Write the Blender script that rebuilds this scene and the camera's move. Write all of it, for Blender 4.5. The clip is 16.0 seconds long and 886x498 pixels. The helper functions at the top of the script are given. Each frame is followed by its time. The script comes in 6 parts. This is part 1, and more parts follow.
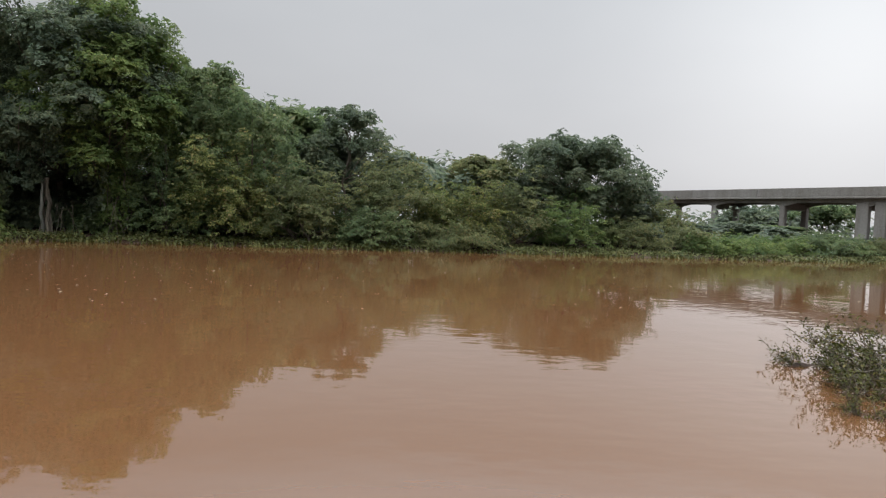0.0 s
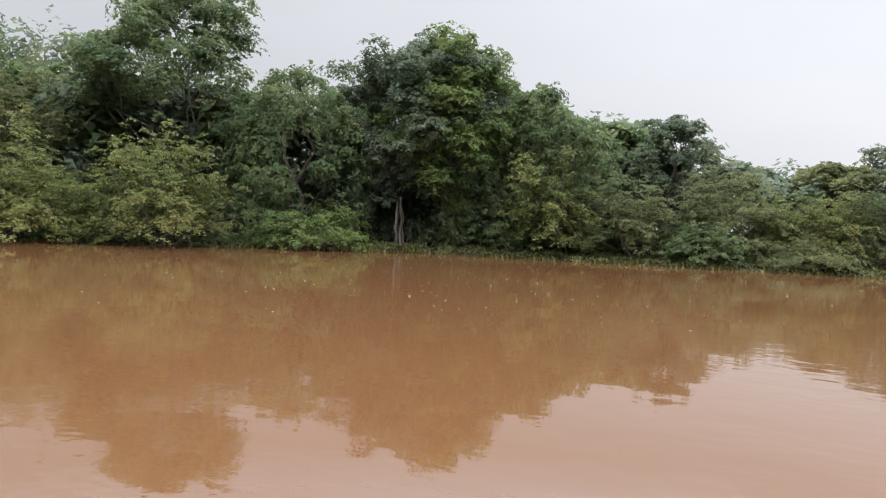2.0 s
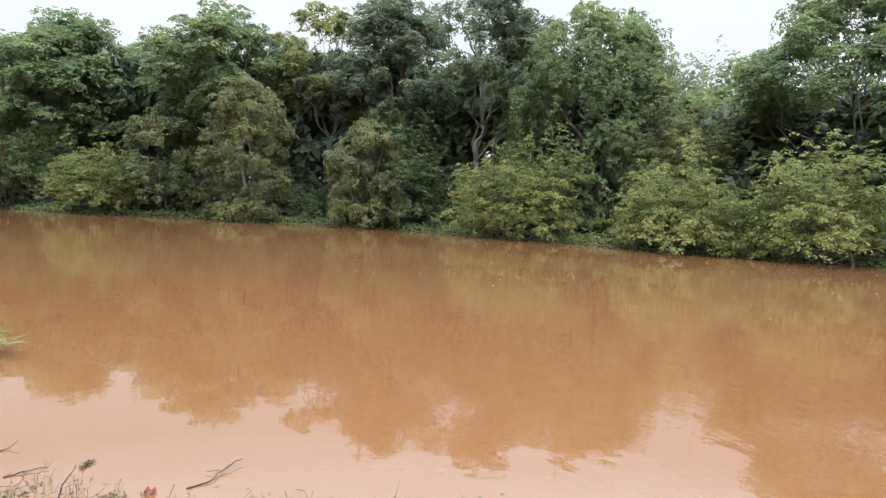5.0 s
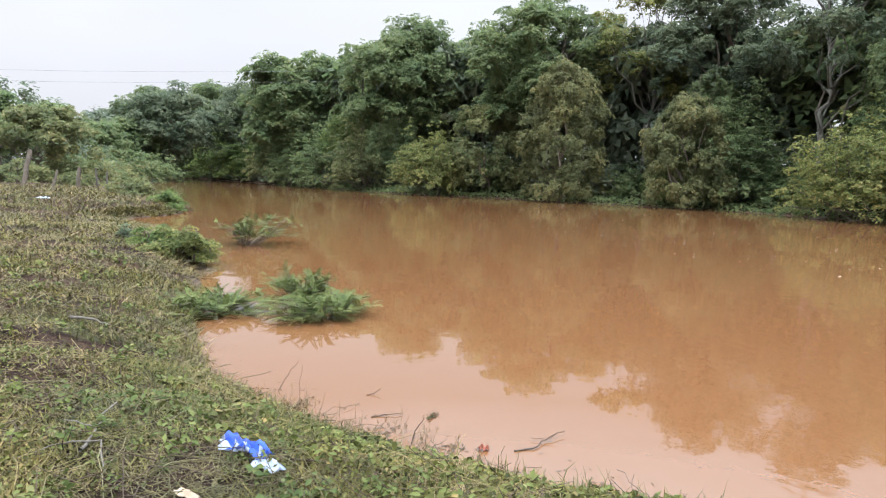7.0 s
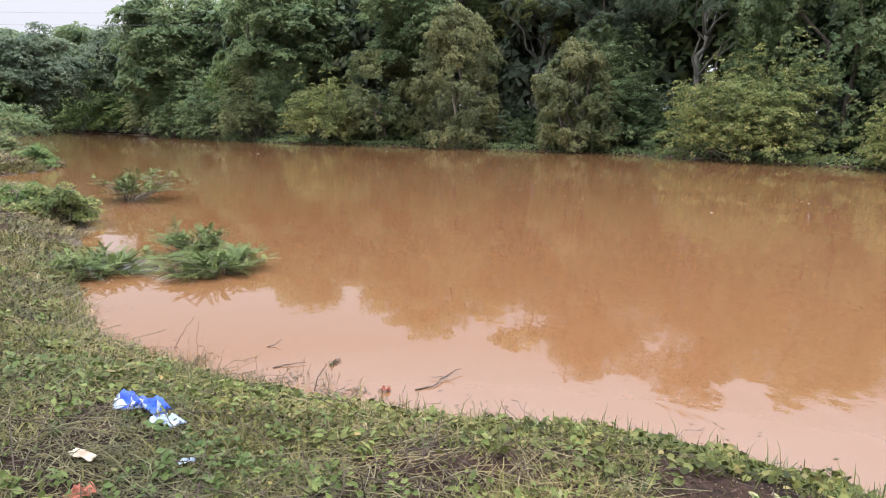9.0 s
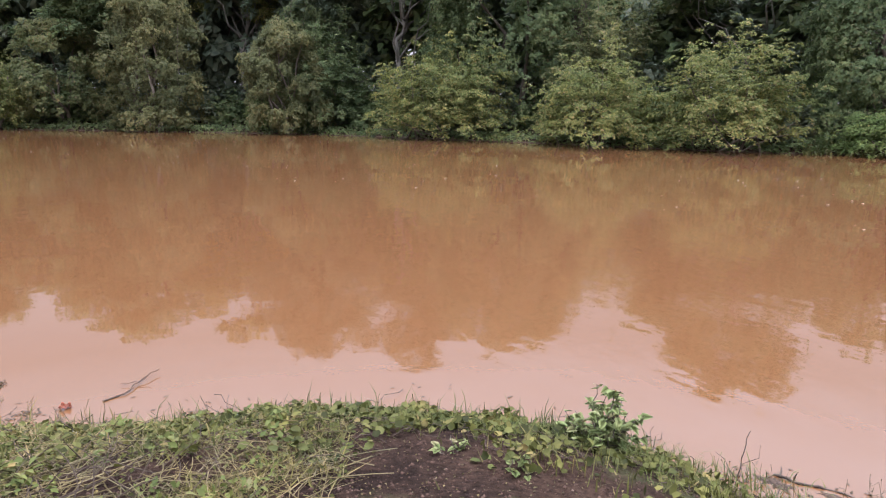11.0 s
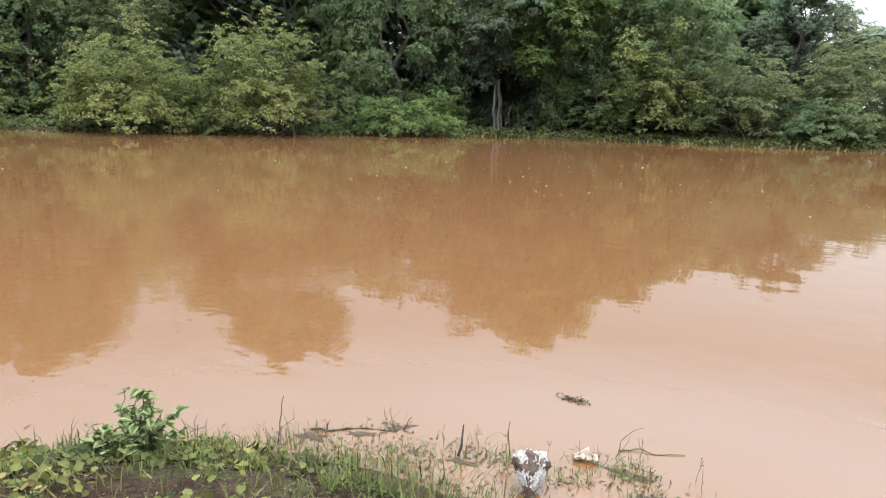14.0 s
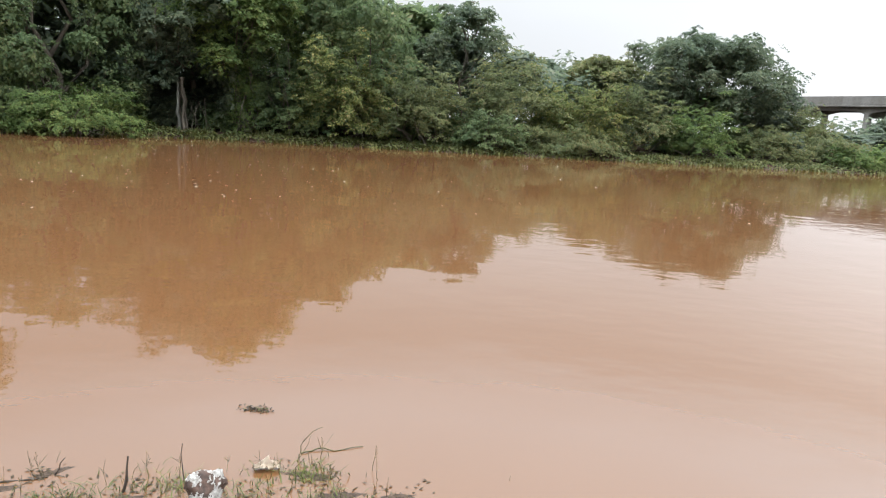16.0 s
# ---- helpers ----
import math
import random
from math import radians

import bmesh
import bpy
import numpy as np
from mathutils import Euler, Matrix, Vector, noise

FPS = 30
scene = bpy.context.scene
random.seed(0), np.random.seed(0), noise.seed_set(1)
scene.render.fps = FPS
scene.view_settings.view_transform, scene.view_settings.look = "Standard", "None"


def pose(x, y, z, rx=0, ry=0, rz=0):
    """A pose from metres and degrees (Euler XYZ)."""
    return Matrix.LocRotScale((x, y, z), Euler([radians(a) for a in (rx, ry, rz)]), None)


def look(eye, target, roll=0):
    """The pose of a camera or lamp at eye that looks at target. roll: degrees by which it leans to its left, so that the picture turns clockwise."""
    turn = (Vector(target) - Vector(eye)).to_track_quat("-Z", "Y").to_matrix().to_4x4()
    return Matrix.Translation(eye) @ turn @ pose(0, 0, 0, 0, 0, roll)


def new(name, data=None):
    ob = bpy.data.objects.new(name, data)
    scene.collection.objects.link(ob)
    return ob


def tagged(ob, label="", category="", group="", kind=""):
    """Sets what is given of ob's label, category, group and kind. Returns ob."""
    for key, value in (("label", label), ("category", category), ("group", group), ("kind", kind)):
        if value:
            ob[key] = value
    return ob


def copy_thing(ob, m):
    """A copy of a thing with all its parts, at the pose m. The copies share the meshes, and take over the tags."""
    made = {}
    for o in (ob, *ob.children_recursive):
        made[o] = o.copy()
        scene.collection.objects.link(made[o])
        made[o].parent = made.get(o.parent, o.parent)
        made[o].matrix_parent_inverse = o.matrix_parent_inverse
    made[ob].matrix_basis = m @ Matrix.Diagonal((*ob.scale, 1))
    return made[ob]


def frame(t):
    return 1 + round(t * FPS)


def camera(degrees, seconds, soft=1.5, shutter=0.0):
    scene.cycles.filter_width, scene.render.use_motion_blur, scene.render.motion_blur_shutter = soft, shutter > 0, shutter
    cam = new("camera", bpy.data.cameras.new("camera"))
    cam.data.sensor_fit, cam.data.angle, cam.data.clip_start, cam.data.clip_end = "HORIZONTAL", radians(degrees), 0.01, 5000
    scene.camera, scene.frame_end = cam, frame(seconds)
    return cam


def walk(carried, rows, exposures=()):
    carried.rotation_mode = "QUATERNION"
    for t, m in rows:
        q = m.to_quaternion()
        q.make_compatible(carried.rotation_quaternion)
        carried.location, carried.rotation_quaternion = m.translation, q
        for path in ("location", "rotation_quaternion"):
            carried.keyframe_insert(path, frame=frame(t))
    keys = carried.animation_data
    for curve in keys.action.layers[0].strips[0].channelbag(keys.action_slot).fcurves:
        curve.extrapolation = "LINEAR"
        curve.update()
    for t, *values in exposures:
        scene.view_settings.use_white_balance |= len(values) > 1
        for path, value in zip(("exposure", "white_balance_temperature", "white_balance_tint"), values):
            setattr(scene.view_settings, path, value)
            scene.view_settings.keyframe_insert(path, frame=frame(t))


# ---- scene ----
cam = camera(67.3, 16.0, 1.2)


def view(x, y, z, yaw, pitch, lean):
    """A camera pose: yaw to the left of +y, pitch up, lean to its right, in degrees."""
    a, p = radians(yaw), radians(pitch)
    way = Vector((-math.sin(a) * math.cos(p), math.cos(a) * math.cos(p), math.sin(p)))
    return look((x, y, z), Vector((x, y, z)) + way, -lean)


ROWS = [
    (0.0, 0.007, 0.097, 2.005, -0.26, -2.46, -2.38),
    (0.5, 0.003, 0.170, 2.000, 7.50, -2.09, -2.53),
    (1.0, -0.014, 0.269, 1.997, 15.18, -1.89, -2.86),
    (1.5, -0.065, 0.260, 1.992, 21.74, -2.48, -2.88),
    (2.0, -0.138, 0.219, 1.994, 26.70, -2.35, -2.65),
    (2.5, -0.205, 0.167, 2.008, 34.23, -2.65, -2.50),
    (3.0, -0.279, 0.093, 2.017, 44.09, -3.00, -2.65),
    (3.5, -0.389, 0.007, 2.009, 53.58, -2.97, -2.96),
    (4.0, -0.430, -0.088, 1.992, 62.53, -2.60, -2.75),
    (4.5, -0.438, -0.181, 1.982, 70.08, -1.98, -3.11),
    (5.0, -0.468, -0.233, 1.988, 78.40, -3.58, -2.62),
    (5.2, -0.467, -0.255, 1.987, 82.22, -3.05, -2.14),
    (6.2, -0.500, -0.330, 2.010, 98.40, -4.40, -1.80),
    (7.3, -0.376, -0.326, 2.001, 105.32, -6.46, -1.65),
    (7.5, -0.370, -0.326, 1.993, 104.56, -6.94, -1.74),
    (8.0, -0.372, -0.325, 1.992, 101.94, -9.35, -1.50),
    (8.2, -0.368, -0.320, 1.993, 101.24, -9.64, -1.35),
    (10.3, -0.285, -0.130, 2.021, 81.11, -11.55, -0.46),
    (10.5, -0.308, -0.099, 2.015, 78.51, -11.55, -0.44),
    (11.0, -0.316, -0.060, 2.007, 72.20, -11.77, -0.73),
    (11.5, -0.315, -0.026, 2.001, 66.33, -12.01, -1.05),
    (12.0, -0.319, 0.027, 1.987, 60.77, -12.22, -0.98),
    (12.5, -0.314, 0.070, 1.985, 54.48, -12.56, -1.04),
    (13.0, -0.293, 0.101, 1.988, 47.16, -12.38, -1.28),
    (13.5, -0.248, 0.108, 2.001, 40.95, -12.56, -1.58),
    (14.0, -0.211, 0.140, 2.002, 34.70, -12.46, -1.37),
    (14.5, -0.170, 0.163, 2.004, 27.10, -12.42, -2.00),
    (15.0, -0.124, 0.193, 2.005, 20.61, -12.35, -2.29),
    (15.5, -0.092, 0.205, 2.009, 14.19, -12.00, -2.64),
    (16.0, -0.044, 0.222, 2.020, 8.98, -11.13, -3.45),
]
EXPOSURES = [(0.0, -0.4, 6350, 9), (1.5, 0.0, 6300, 11), (3.5, 0.56, 6200, 9), (5.0, 0.73, 6150, 9), (7.5, 0.70, 6120, 11), (8.2, 0.76, 6120, 11), (10.3, 0.5, 6000, 22),
             (12.8, 0.45, 6000, 22), (14.0, 0.62, 6050, 5), (14.8, 0.56, 6120, 5), (16.0, 0.32, 6200, 7)]
walk(cam, [(t, view(*row)) for t, *row in ROWS], EXPOSURES)

# ---- overcast sky and a veiled sun ----
SUN_AZ, SUN_EL = 32.0, 16.0        # degrees clockwise from +y, degrees up
world = bpy.data.worlds.new("overcast_sky")
scene.world = world
world.use_nodes = True
wn, wl = world.node_tree.nodes, world.node_tree.links
wn.clear()
w_out, w_bg = wn.new("ShaderNodeOutputWorld"), wn.new("ShaderNodeBackground")
sky = wn.new("ShaderNodeTexSky")
sky.sky_type, sky.sun_disc = "NISHITA", False
sky.sun_elevation, sky.sun_rotation = radians(SUN_EL), radians(SUN_AZ)
sky.air_density, sky.dust_density = 1.0, 4.0
grey = wn.new("ShaderNodeHueSaturation")
grey.inputs["Saturation"].default_value = 0.12
wl.new(sky.outputs[0], grey.inputs["Color"])
w_tc, w_map, w_noise, w_ramp = wn.new("ShaderNodeTexCoord"), wn.new("ShaderNodeMapping"), wn.new("ShaderNodeTexNoise"), wn.new("ShaderNodeValToRGB")
w_map.inputs["Scale"].default_value = (1.0, 1.0, 2.6)
w_noise.inputs["Scale"].default_value, w_noise.inputs["Detail"].default_value = 1.6, 4.0
w_ramp.color_ramp.elements[0].position, w_ramp.color_ramp.elements[0].color = 0.3, (7.25, 7.25, 7.45, 1)
w_ramp.color_ramp.elements[1].position, w_ramp.color_ramp.elements[1].color = 0.75, (8.2, 8.15, 8.3, 1)
wl.new(w_tc.outputs["Generated"], w_map.inputs[0])
wl.new(w_map.outputs[0], w_noise.inputs["Vector"])
wl.new(w_noise.outputs[0], w_ramp.inputs[0])
w_mix = wn.new("ShaderNodeMix")
w_mix.data_type = "RGBA"
w_mix.inputs["Factor"].default_value = 0.965
wl.new(grey.outputs[0], w_mix.inputs["A"])
wl.new(w_ramp.outputs[0], w_mix.inputs["B"])
# an overcast sky brightens from the horizon to the zenith
w_sep, w_grad, w_mul = wn.new("ShaderNodeSeparateXYZ"), wn.new("ShaderNodeValToRGB"), wn.new("ShaderNodeVectorMath")
wl.new(w_tc.outputs["Generated"], w_sep.inputs[0])
while len(w_grad.color_ramp.elements) < 6:
    w_grad.color_ramp.elements.new(0.5)
for el, (p, v, cool) in zip(w_grad.color_ramp.elements, ((0.0, 0.172, -0.1), (0.322, 0.203, 0.1), (0.43, 0.46, 0.8), (0.54, 0.58, 0.5), (0.72, 1.56, 0.5), (1.0, 1.78, 0.3))):
    el.position, el.color = p, (v * (1 - 0.17 * cool), v * (1 + 0.02 * cool), v * (1 + 0.13 * cool), 1)
wl.new(w_sep.outputs["Z"], w_grad.inputs[0])
w_mul.operation = "MULTIPLY"
wl.new(w_mix.outputs["Result"], w_mul.inputs[0])
wl.new(w_grad.outputs[0], w_mul.inputs[1])
# the veiled sun brightens the cloud on its side of the sky
w_dot, w_glow, w_side = wn.new("ShaderNodeVectorMath"), wn.new("ShaderNodeValToRGB"), wn.new("ShaderNodeVectorMath")
w_dot.operation, w_side.operation = "DOT_PRODUCT", "MULTIPLY"
w_dot.inputs[1].default_value = (math.sin(radians(SUN_AZ)) * 0.99, math.cos(radians(SUN_AZ)) * 0.99, 0.14)
wl.new(w_tc.outputs["Generated"], w_dot.inputs[0])
while len(w_glow.color_ramp.elements) < 4:
    w_glow.color_ramp.elements.new(0.5)
for el, (p, v) in zip(w_glow.color_ramp.elements, ((0.15, 0.86), (0.65, 1.02), (0.92, 1.12), (1.0, 1.22))):
    el.position, el.color = p, (v, v, v, 1)
wl.new(w_dot.outputs["Value"], w_glow.inputs[0])
wl.new(w_mul.outputs[0], w_side.inputs[0])
wl.new(w_glow.outputs[0], w_side.inputs[1])
wl.new(w_side.outputs[0], w_bg.inputs["Color"])
w_bg.inputs["Strength"].default_value = 0.47
wl.new(w_bg.outputs[0], w_out.inputs["Surface"])
sun = new("sun", bpy.data.lights.new("sun", "SUN"))
sun.data.energy, sun.data.angle, sun.data.color = 0.6, radians(25), (1.0, 0.96, 0.9)
sa, se = radians(SUN_AZ), radians(SUN_EL + 46)
sun.matrix_world = look((0, 0, 60), Vector((0, 0, 60)) - Vector((math.sin(sa) * math.cos(se), math.cos(sa) * math.cos(se), math.sin(se))))


# ---- materials ----
def base_mat(name, rough=0.8, spec=0.3):
    m = bpy.data.materials.new(name)
    m.use_nodes = True
    b = m.node_tree.nodes["Principled BSDF"]
    b.inputs["Roughness"].default_value = rough
    b.inputs["Specular IOR Level"].default_value = spec
    return m, m.node_tree.nodes, m.node_tree.links, b


def ramp(nodes, links, source, stops):
    r = nodes.new("ShaderNodeValToRGB")
    els = r.color_ramp.elements
    while len(els) < len(stops):
        els.new(0.5)
    for e, (p, c) in zip(els, stops):
        e.position, e.color = p, (*c, 1)
    links.new(source, r.inputs[0])
    return r.outputs[0]


def noise_tex(nodes, links, scale, detail=4.0, rough=0.6, coord="Object", stretch=(1, 1, 1)):
    tc, mp, n = nodes.new("ShaderNodeTexCoord"), nodes.new("ShaderNodeMapping"), nodes.new("ShaderNodeTexNoise")
    mp.inputs["Scale"].default_value = stretch
    n.inputs["Scale"].default_value, n.inputs["Detail"].default_value, n.inputs["Roughness"].default_value = scale, detail, rough
    links.new(tc.outputs[coord], mp.inputs[0])
    links.new(mp.outputs[0], n.inputs["Vector"])
    return n.outputs["Fac"]


def mix_col(nodes, links, fac, a, b, mode="MIX"):
    x = nodes.new("ShaderNodeMix")
    x.data_type, x.blend_type = "RGBA", mode
    for key, v in (("Factor", fac), ("A", a), ("B", b)):
        if isinstance(v, (int, float)):
            x.inputs[key].default_value = v
        elif isinstance(v, tuple):
            x.inputs[key].default_value = (*v, 1)
        else:
            links.new(v, x.inputs[key])
    return x.outputs["Result"]


def bump(nodes, links, b, height, strength, distance):
    k = nodes.new("ShaderNodeBump")
    k.inputs["Strength"].default_value, k.inputs["Distance"].default_value = strength, distance
    links.new(height, k.inputs["Height"])
    links.new(k.outputs[0], b.inputs["Normal"])


def leaf_mat(name, dark, mid, light, rare, translucent=0.58, patch=0.35, single=False, calm=0.40, gloss=0.14):
    """Foliage: leaf-to-leaf change, sprays of another tone at a larger scale, some light let through."""
    m, n, l, b = base_mat(name, 0.5, gloss)
    dark, light, rare = [tuple((1 - calm) * p + calm * q for p, q in zip(c, mid)) for c in (dark, light, rare)]
    geo = n.new("ShaderNodeObjectInfo") if single else n.new("ShaderNodeNewGeometry")
    col = ramp(n, l, geo.outputs["Random" if single else "Random Per Island"], [(0.0, dark), (0.4, mid), (0.86, light), (1.0, rare)])
    big = noise_tex(n, l, patch, 3.0)
    tone = ramp(n, l, big, [(0.32, (0.60, 0.70, 0.62)), (0.68, (1.26, 1.18, 0.98))])
    if not single:
        col = mix_col(n, l, 1.0, col, tone, "MULTIPLY")
        spray = ramp(n, l, noise_tex(n, l, 7.0 * patch ** 0.5, 2.0), [(0.34, (0.80, 0.84, 0.86)), (0.66, (1.24, 1.19, 1.06))])
        col = mix_col(n, l, 1.0, col, spray, "MULTIPLY")
    l.new(col, b.inputs["Base Color"])
    tr, mx = n.new("ShaderNodeBsdfTranslucent"), n.new("ShaderNodeMixShader")
    l.new(col, tr.inputs["Color"])
    mx.inputs[0].default_value = translucent
    l.new(b.outputs[0], mx.inputs[1])
    l.new(tr.outputs[0], mx.inputs[2])
    l.new(mx.outputs[0], n["Material Output"].inputs["Surface"])
    return m


LEAF_DARK = leaf_mat("leaf_dark_green", (0.080, 0.099, 0.076), (0.119, 0.145, 0.107), (0.166, 0.194, 0.130), (0.230, 0.212, 0.160), gloss=0.18)
# rear foliage: distance haze and lifted shade put into a paler, bluer base colour
LEAF_HAZED = leaf_mat("leaf_haze_lifted", (0.100, 0.122, 0.098), (0.130, 0.156, 0.122), (0.168, 0.190, 0.142), (0.220, 0.208, 0.160), gloss=0.25)
LEAF_MID = leaf_mat("leaf_mid_green", (0.090, 0.114, 0.074), (0.130, 0.168, 0.089), (0.182, 0.220, 0.112), (0.275, 0.232, 0.158), gloss=0.11)
LEAF_FRESH = leaf_mat("leaf_fresh_green", (0.080, 0.115, 0.046), (0.130, 0.174, 0.068), (0.190, 0.228, 0.090), (0.260, 0.230, 0.122), gloss=0.09)
LEAF_OLIVE = leaf_mat("leaf_olive", (0.084, 0.102, 0.054), (0.144, 0.155, 0.080), (0.212, 0.204, 0.108), (0.290, 0.205, 0.140), gloss=0.09)
LEAF_YELLOW = leaf_mat("leaf_yellow_green", (0.074, 0.098, 0.042), (0.155, 0.172, 0.066), (0.255, 0.238, 0.102), (0.330, 0.240, 0.150), calm=0.2, gloss=0.08)
LEAF_DRAPE = leaf_mat("leaf_olive_drape", (0.090, 0.098, 0.052), (0.150, 0.154, 0.080), (0.215, 0.202, 0.110), (0.290, 0.225, 0.140))
LEAF_CREEPER = leaf_mat("leaf_creeper", (0.024, 0.025, 0.009), (0.059, 0.060, 0.019), (0.102, 0.100, 0.036), (0.150, 0.112, 0.055), 0.2, 2.0, calm=0.0, gloss=0.06)
LEAF_PLANT = leaf_mat("leaf_single", (0.082, 0.107, 0.037), (0.153, 0.181, 0.062), (0.221, 0.235, 0.094), (0.334, 0.262, 0.149), 0.25, 2.0, True)
LEAF_FERNY = leaf_mat("leaf_ferny_bluegreen", (0.040, 0.056, 0.022), (0.080, 0.099, 0.038), (0.120, 0.138, 0.055), (0.150, 0.150, 0.072), 0.2, 1.5, gloss=0.07)
GRASS = leaf_mat("grass_blades", (0.044, 0.048, 0.014), (0.080, 0.082, 0.026), (0.116, 0.108, 0.042), (0.185, 0.135, 0.070), 0.2, 1.0)
GRASS_FIELD = leaf_mat("matted_field_grass", (0.030, 0.026, 0.012), (0.078, 0.069, 0.027), (0.134, 0.116, 0.048), (0.200, 0.150, 0.090), 0.2, 1.2, calm=0.05, gloss=0.05)
GRASS_FRESH = leaf_mat("fresh_grass_blades", (0.040, 0.052, 0.017), (0.082, 0.096, 0.032), (0.125, 0.130, 0.050), (0.175, 0.145, 0.086), 0.2, 1.0, gloss=0.07)
DRY = leaf_mat("dry_stems", (0.054, 0.039, 0.023), (0.110, 0.084, 0.048), (0.180, 0.145, 0.087), (0.240, 0.196, 0.145), 0.05, 1.0, gloss=0.06)


def bark_mat(name, dark, light, scale=4.0):
    m, n, l, b = base_mat(name, 0.9, 0.15)
    f = noise_tex(n, l, scale, 6.0, 0.65, stretch=(1, 1, 0.25))
    l.new(ramp(n, l, f, [(0.3, dark), (0.7, light)]), b.inputs["Base Color"])
    bump(n, l, b, f, 0.6, 0.03)
    return m


BARK = bark_mat("bark_brown", (0.055, 0.043, 0.033), (0.150, 0.120, 0.090))
BARK_PALE = bark_mat("bark_pale_grey", (0.099, 0.090, 0.074), (0.223, 0.205, 0.174))
WET_WOOD = bark_mat("wet_dead_wood", (0.030, 0.022, 0.018), (0.100, 0.070, 0.050), 20.0)
GREY_WOOD = bark_mat("weathered_grey_wood", (0.060, 0.050, 0.042), (0.155, 0.135, 0.112), 14.0)


def water_mat():
    m, n, l, b = base_mat("muddy_river_water", 0.004, 0.5)
    b.inputs["IOR"].default_value = 1.55
    f = noise_tex(n, l, 0.05, 4.0)
    l.new(ramp(n, l, f, [(0.3, (0.110, 0.0490, 0.0200)), (0.7, (0.122, 0.0550, 0.0230))]), b.inputs["Base Color"])
    swell = noise_tex(n, l, 0.55, 2.0, 0.5)
    fine = noise_tex(n, l, 5.5, 3.0, 0.55)
    gust = ramp(n, l, noise_tex(n, l, 0.13, 2.0), [(0.42, (0.25, 0.25, 0.25)), (0.62, (1, 1, 1))])
    mul = n.new("ShaderNodeMath")
    mul.operation = "MULTIPLY"
    l.new(fine, mul.inputs[0])
    l.new(gust, mul.inputs[1])
    add = n.new("ShaderNodeMath")
    add.operation = "MULTIPLY_ADD"
    add.inputs[1].default_value = 0.15
    l.new(mul.outputs[0], add.inputs[0])
    l.new(swell, add.inputs[2])
    chop, amp = n.new("ShaderNodeMath"), n.new("ShaderNodeMath")
    chop.operation, amp.operation = "MULTIPLY_ADD", "MULTIPLY"
    amp.inputs[1].default_value = 0.52
    l.new(gust, amp.inputs[0])
    l.new(noise_tex(n, l, 2.3, 2.0, 0.5, stretch=(0.75, 1.3, 1)), chop.inputs[0])
    l.new(amp.outputs[0], chop.inputs[1])
    l.new(add.outputs[0], chop.inputs[2])
    bump(n, l, b, chop.outputs[0], 0.4, 0.022)
    return m


def ground_mat():
    """Red-brown river soil with litter; low short growth in patches; a wet rim by the water."""
    m, n, l, b = base_mat("river_bank_soil", 0.95, 0.06)
    grain = noise_tex(n, l, 22.0, 8.0, 0.7)
    soil = ramp(n, l, grain, [(0.3, (0.016, 0.009, 0.006)), (0.48, (0.042, 0.024, 0.016)), (0.64, (0.072, 0.042, 0.028)), (0.8, (0.150, 0.100, 0.072))])
    patch = noise_tex(n, l, 1.1, 5.0, 0.65)
    burnt = ramp(n, l, patch, [(0.42, (0.42, 0.42, 0.46)), (0.58, (1.0, 1.0, 1.0))])
    soil = mix_col(n, l, 1.0, soil, burnt, "MULTIPLY")
    green = ramp(n, l, noise_tex(n, l, 30.0, 6.0, 0.7), [(0.3, (0.050, 0.070, 0.025)), (0.55, (0.110, 0.130, 0.050)), (0.75, (0.200, 0.180, 0.090))])
    where = ramp(n, l, noise_tex(n, l, 0.45, 6.0, 0.7), [(0.56, (0, 0, 0)), (0.72, (0.7, 0.7, 0.7))])
    col = mix_col(n, l, where, soil, green)
    geo, sep = n.new("ShaderNodeNewGeometry"), n.new("ShaderNodeSeparateXYZ")
    l.new(geo.outputs["Position"], sep.inputs[0])
    wet = n.new("ShaderNodeMapRange")
    wet.inputs["From Min"].default_value, wet.inputs["From Max"].default_value = 0.02, 0.12
    l.new(sep.outputs["Z"], wet.inputs["Value"])
    col = mix_col(n, l, wet.outputs[0], (0.060, 0.038, 0.026), col)
    l.new(col, b.inputs["Base Color"])
    rg = n.new("ShaderNodeMapRange")
    rg.inputs["To Min"].default_value, rg.inputs["To Max"].default_value = 0.35, 0.92
    l.new(wet.outputs[0], rg.inputs["Value"])
    l.new(rg.outputs[0], b.inputs["Roughness"])
    bump(n, l, b, grain, 1.0, 0.05)
    return m


def concrete_mat():
    m, n, l, b = base_mat("weathered_concrete", 0.88, 0.25)
    fine = noise_tex(n, l, 6.0, 8.0, 0.7)
    streak = noise_tex(n, l, 0.9, 5.0, 0.6, stretch=(1, 1, 0.15))
    col = ramp(n, l, fine, [(0.3, (0.175, 0.155, 0.138)), (0.7, (0.262, 0.236, 0.212))])
    st = ramp(n, l, streak, [(0.38, (0.80, 0.78, 0.75)), (0.6, (1, 1, 1))])
    l.new(mix_col(n, l, 1.0, col, st, "MULTIPLY"), b.inputs["Base Color"])
    bump(n, l, b, fine, 0.3, 0.02)
    return m


def plain_mat(name, a, c, scale=8.0, rough=0.6, spec=0.4, relief=0.2):
    m, n, l, b = base_mat(name, rough, spec)
    f = noise_tex(n, l, scale, 6.0, 0.65)
    l.new(ramp(n, l, f, [(0.35, a), (0.65, c)]), b.inputs["Base Color"])
    bump(n, l, b, f, relief, 0.01)
    return m


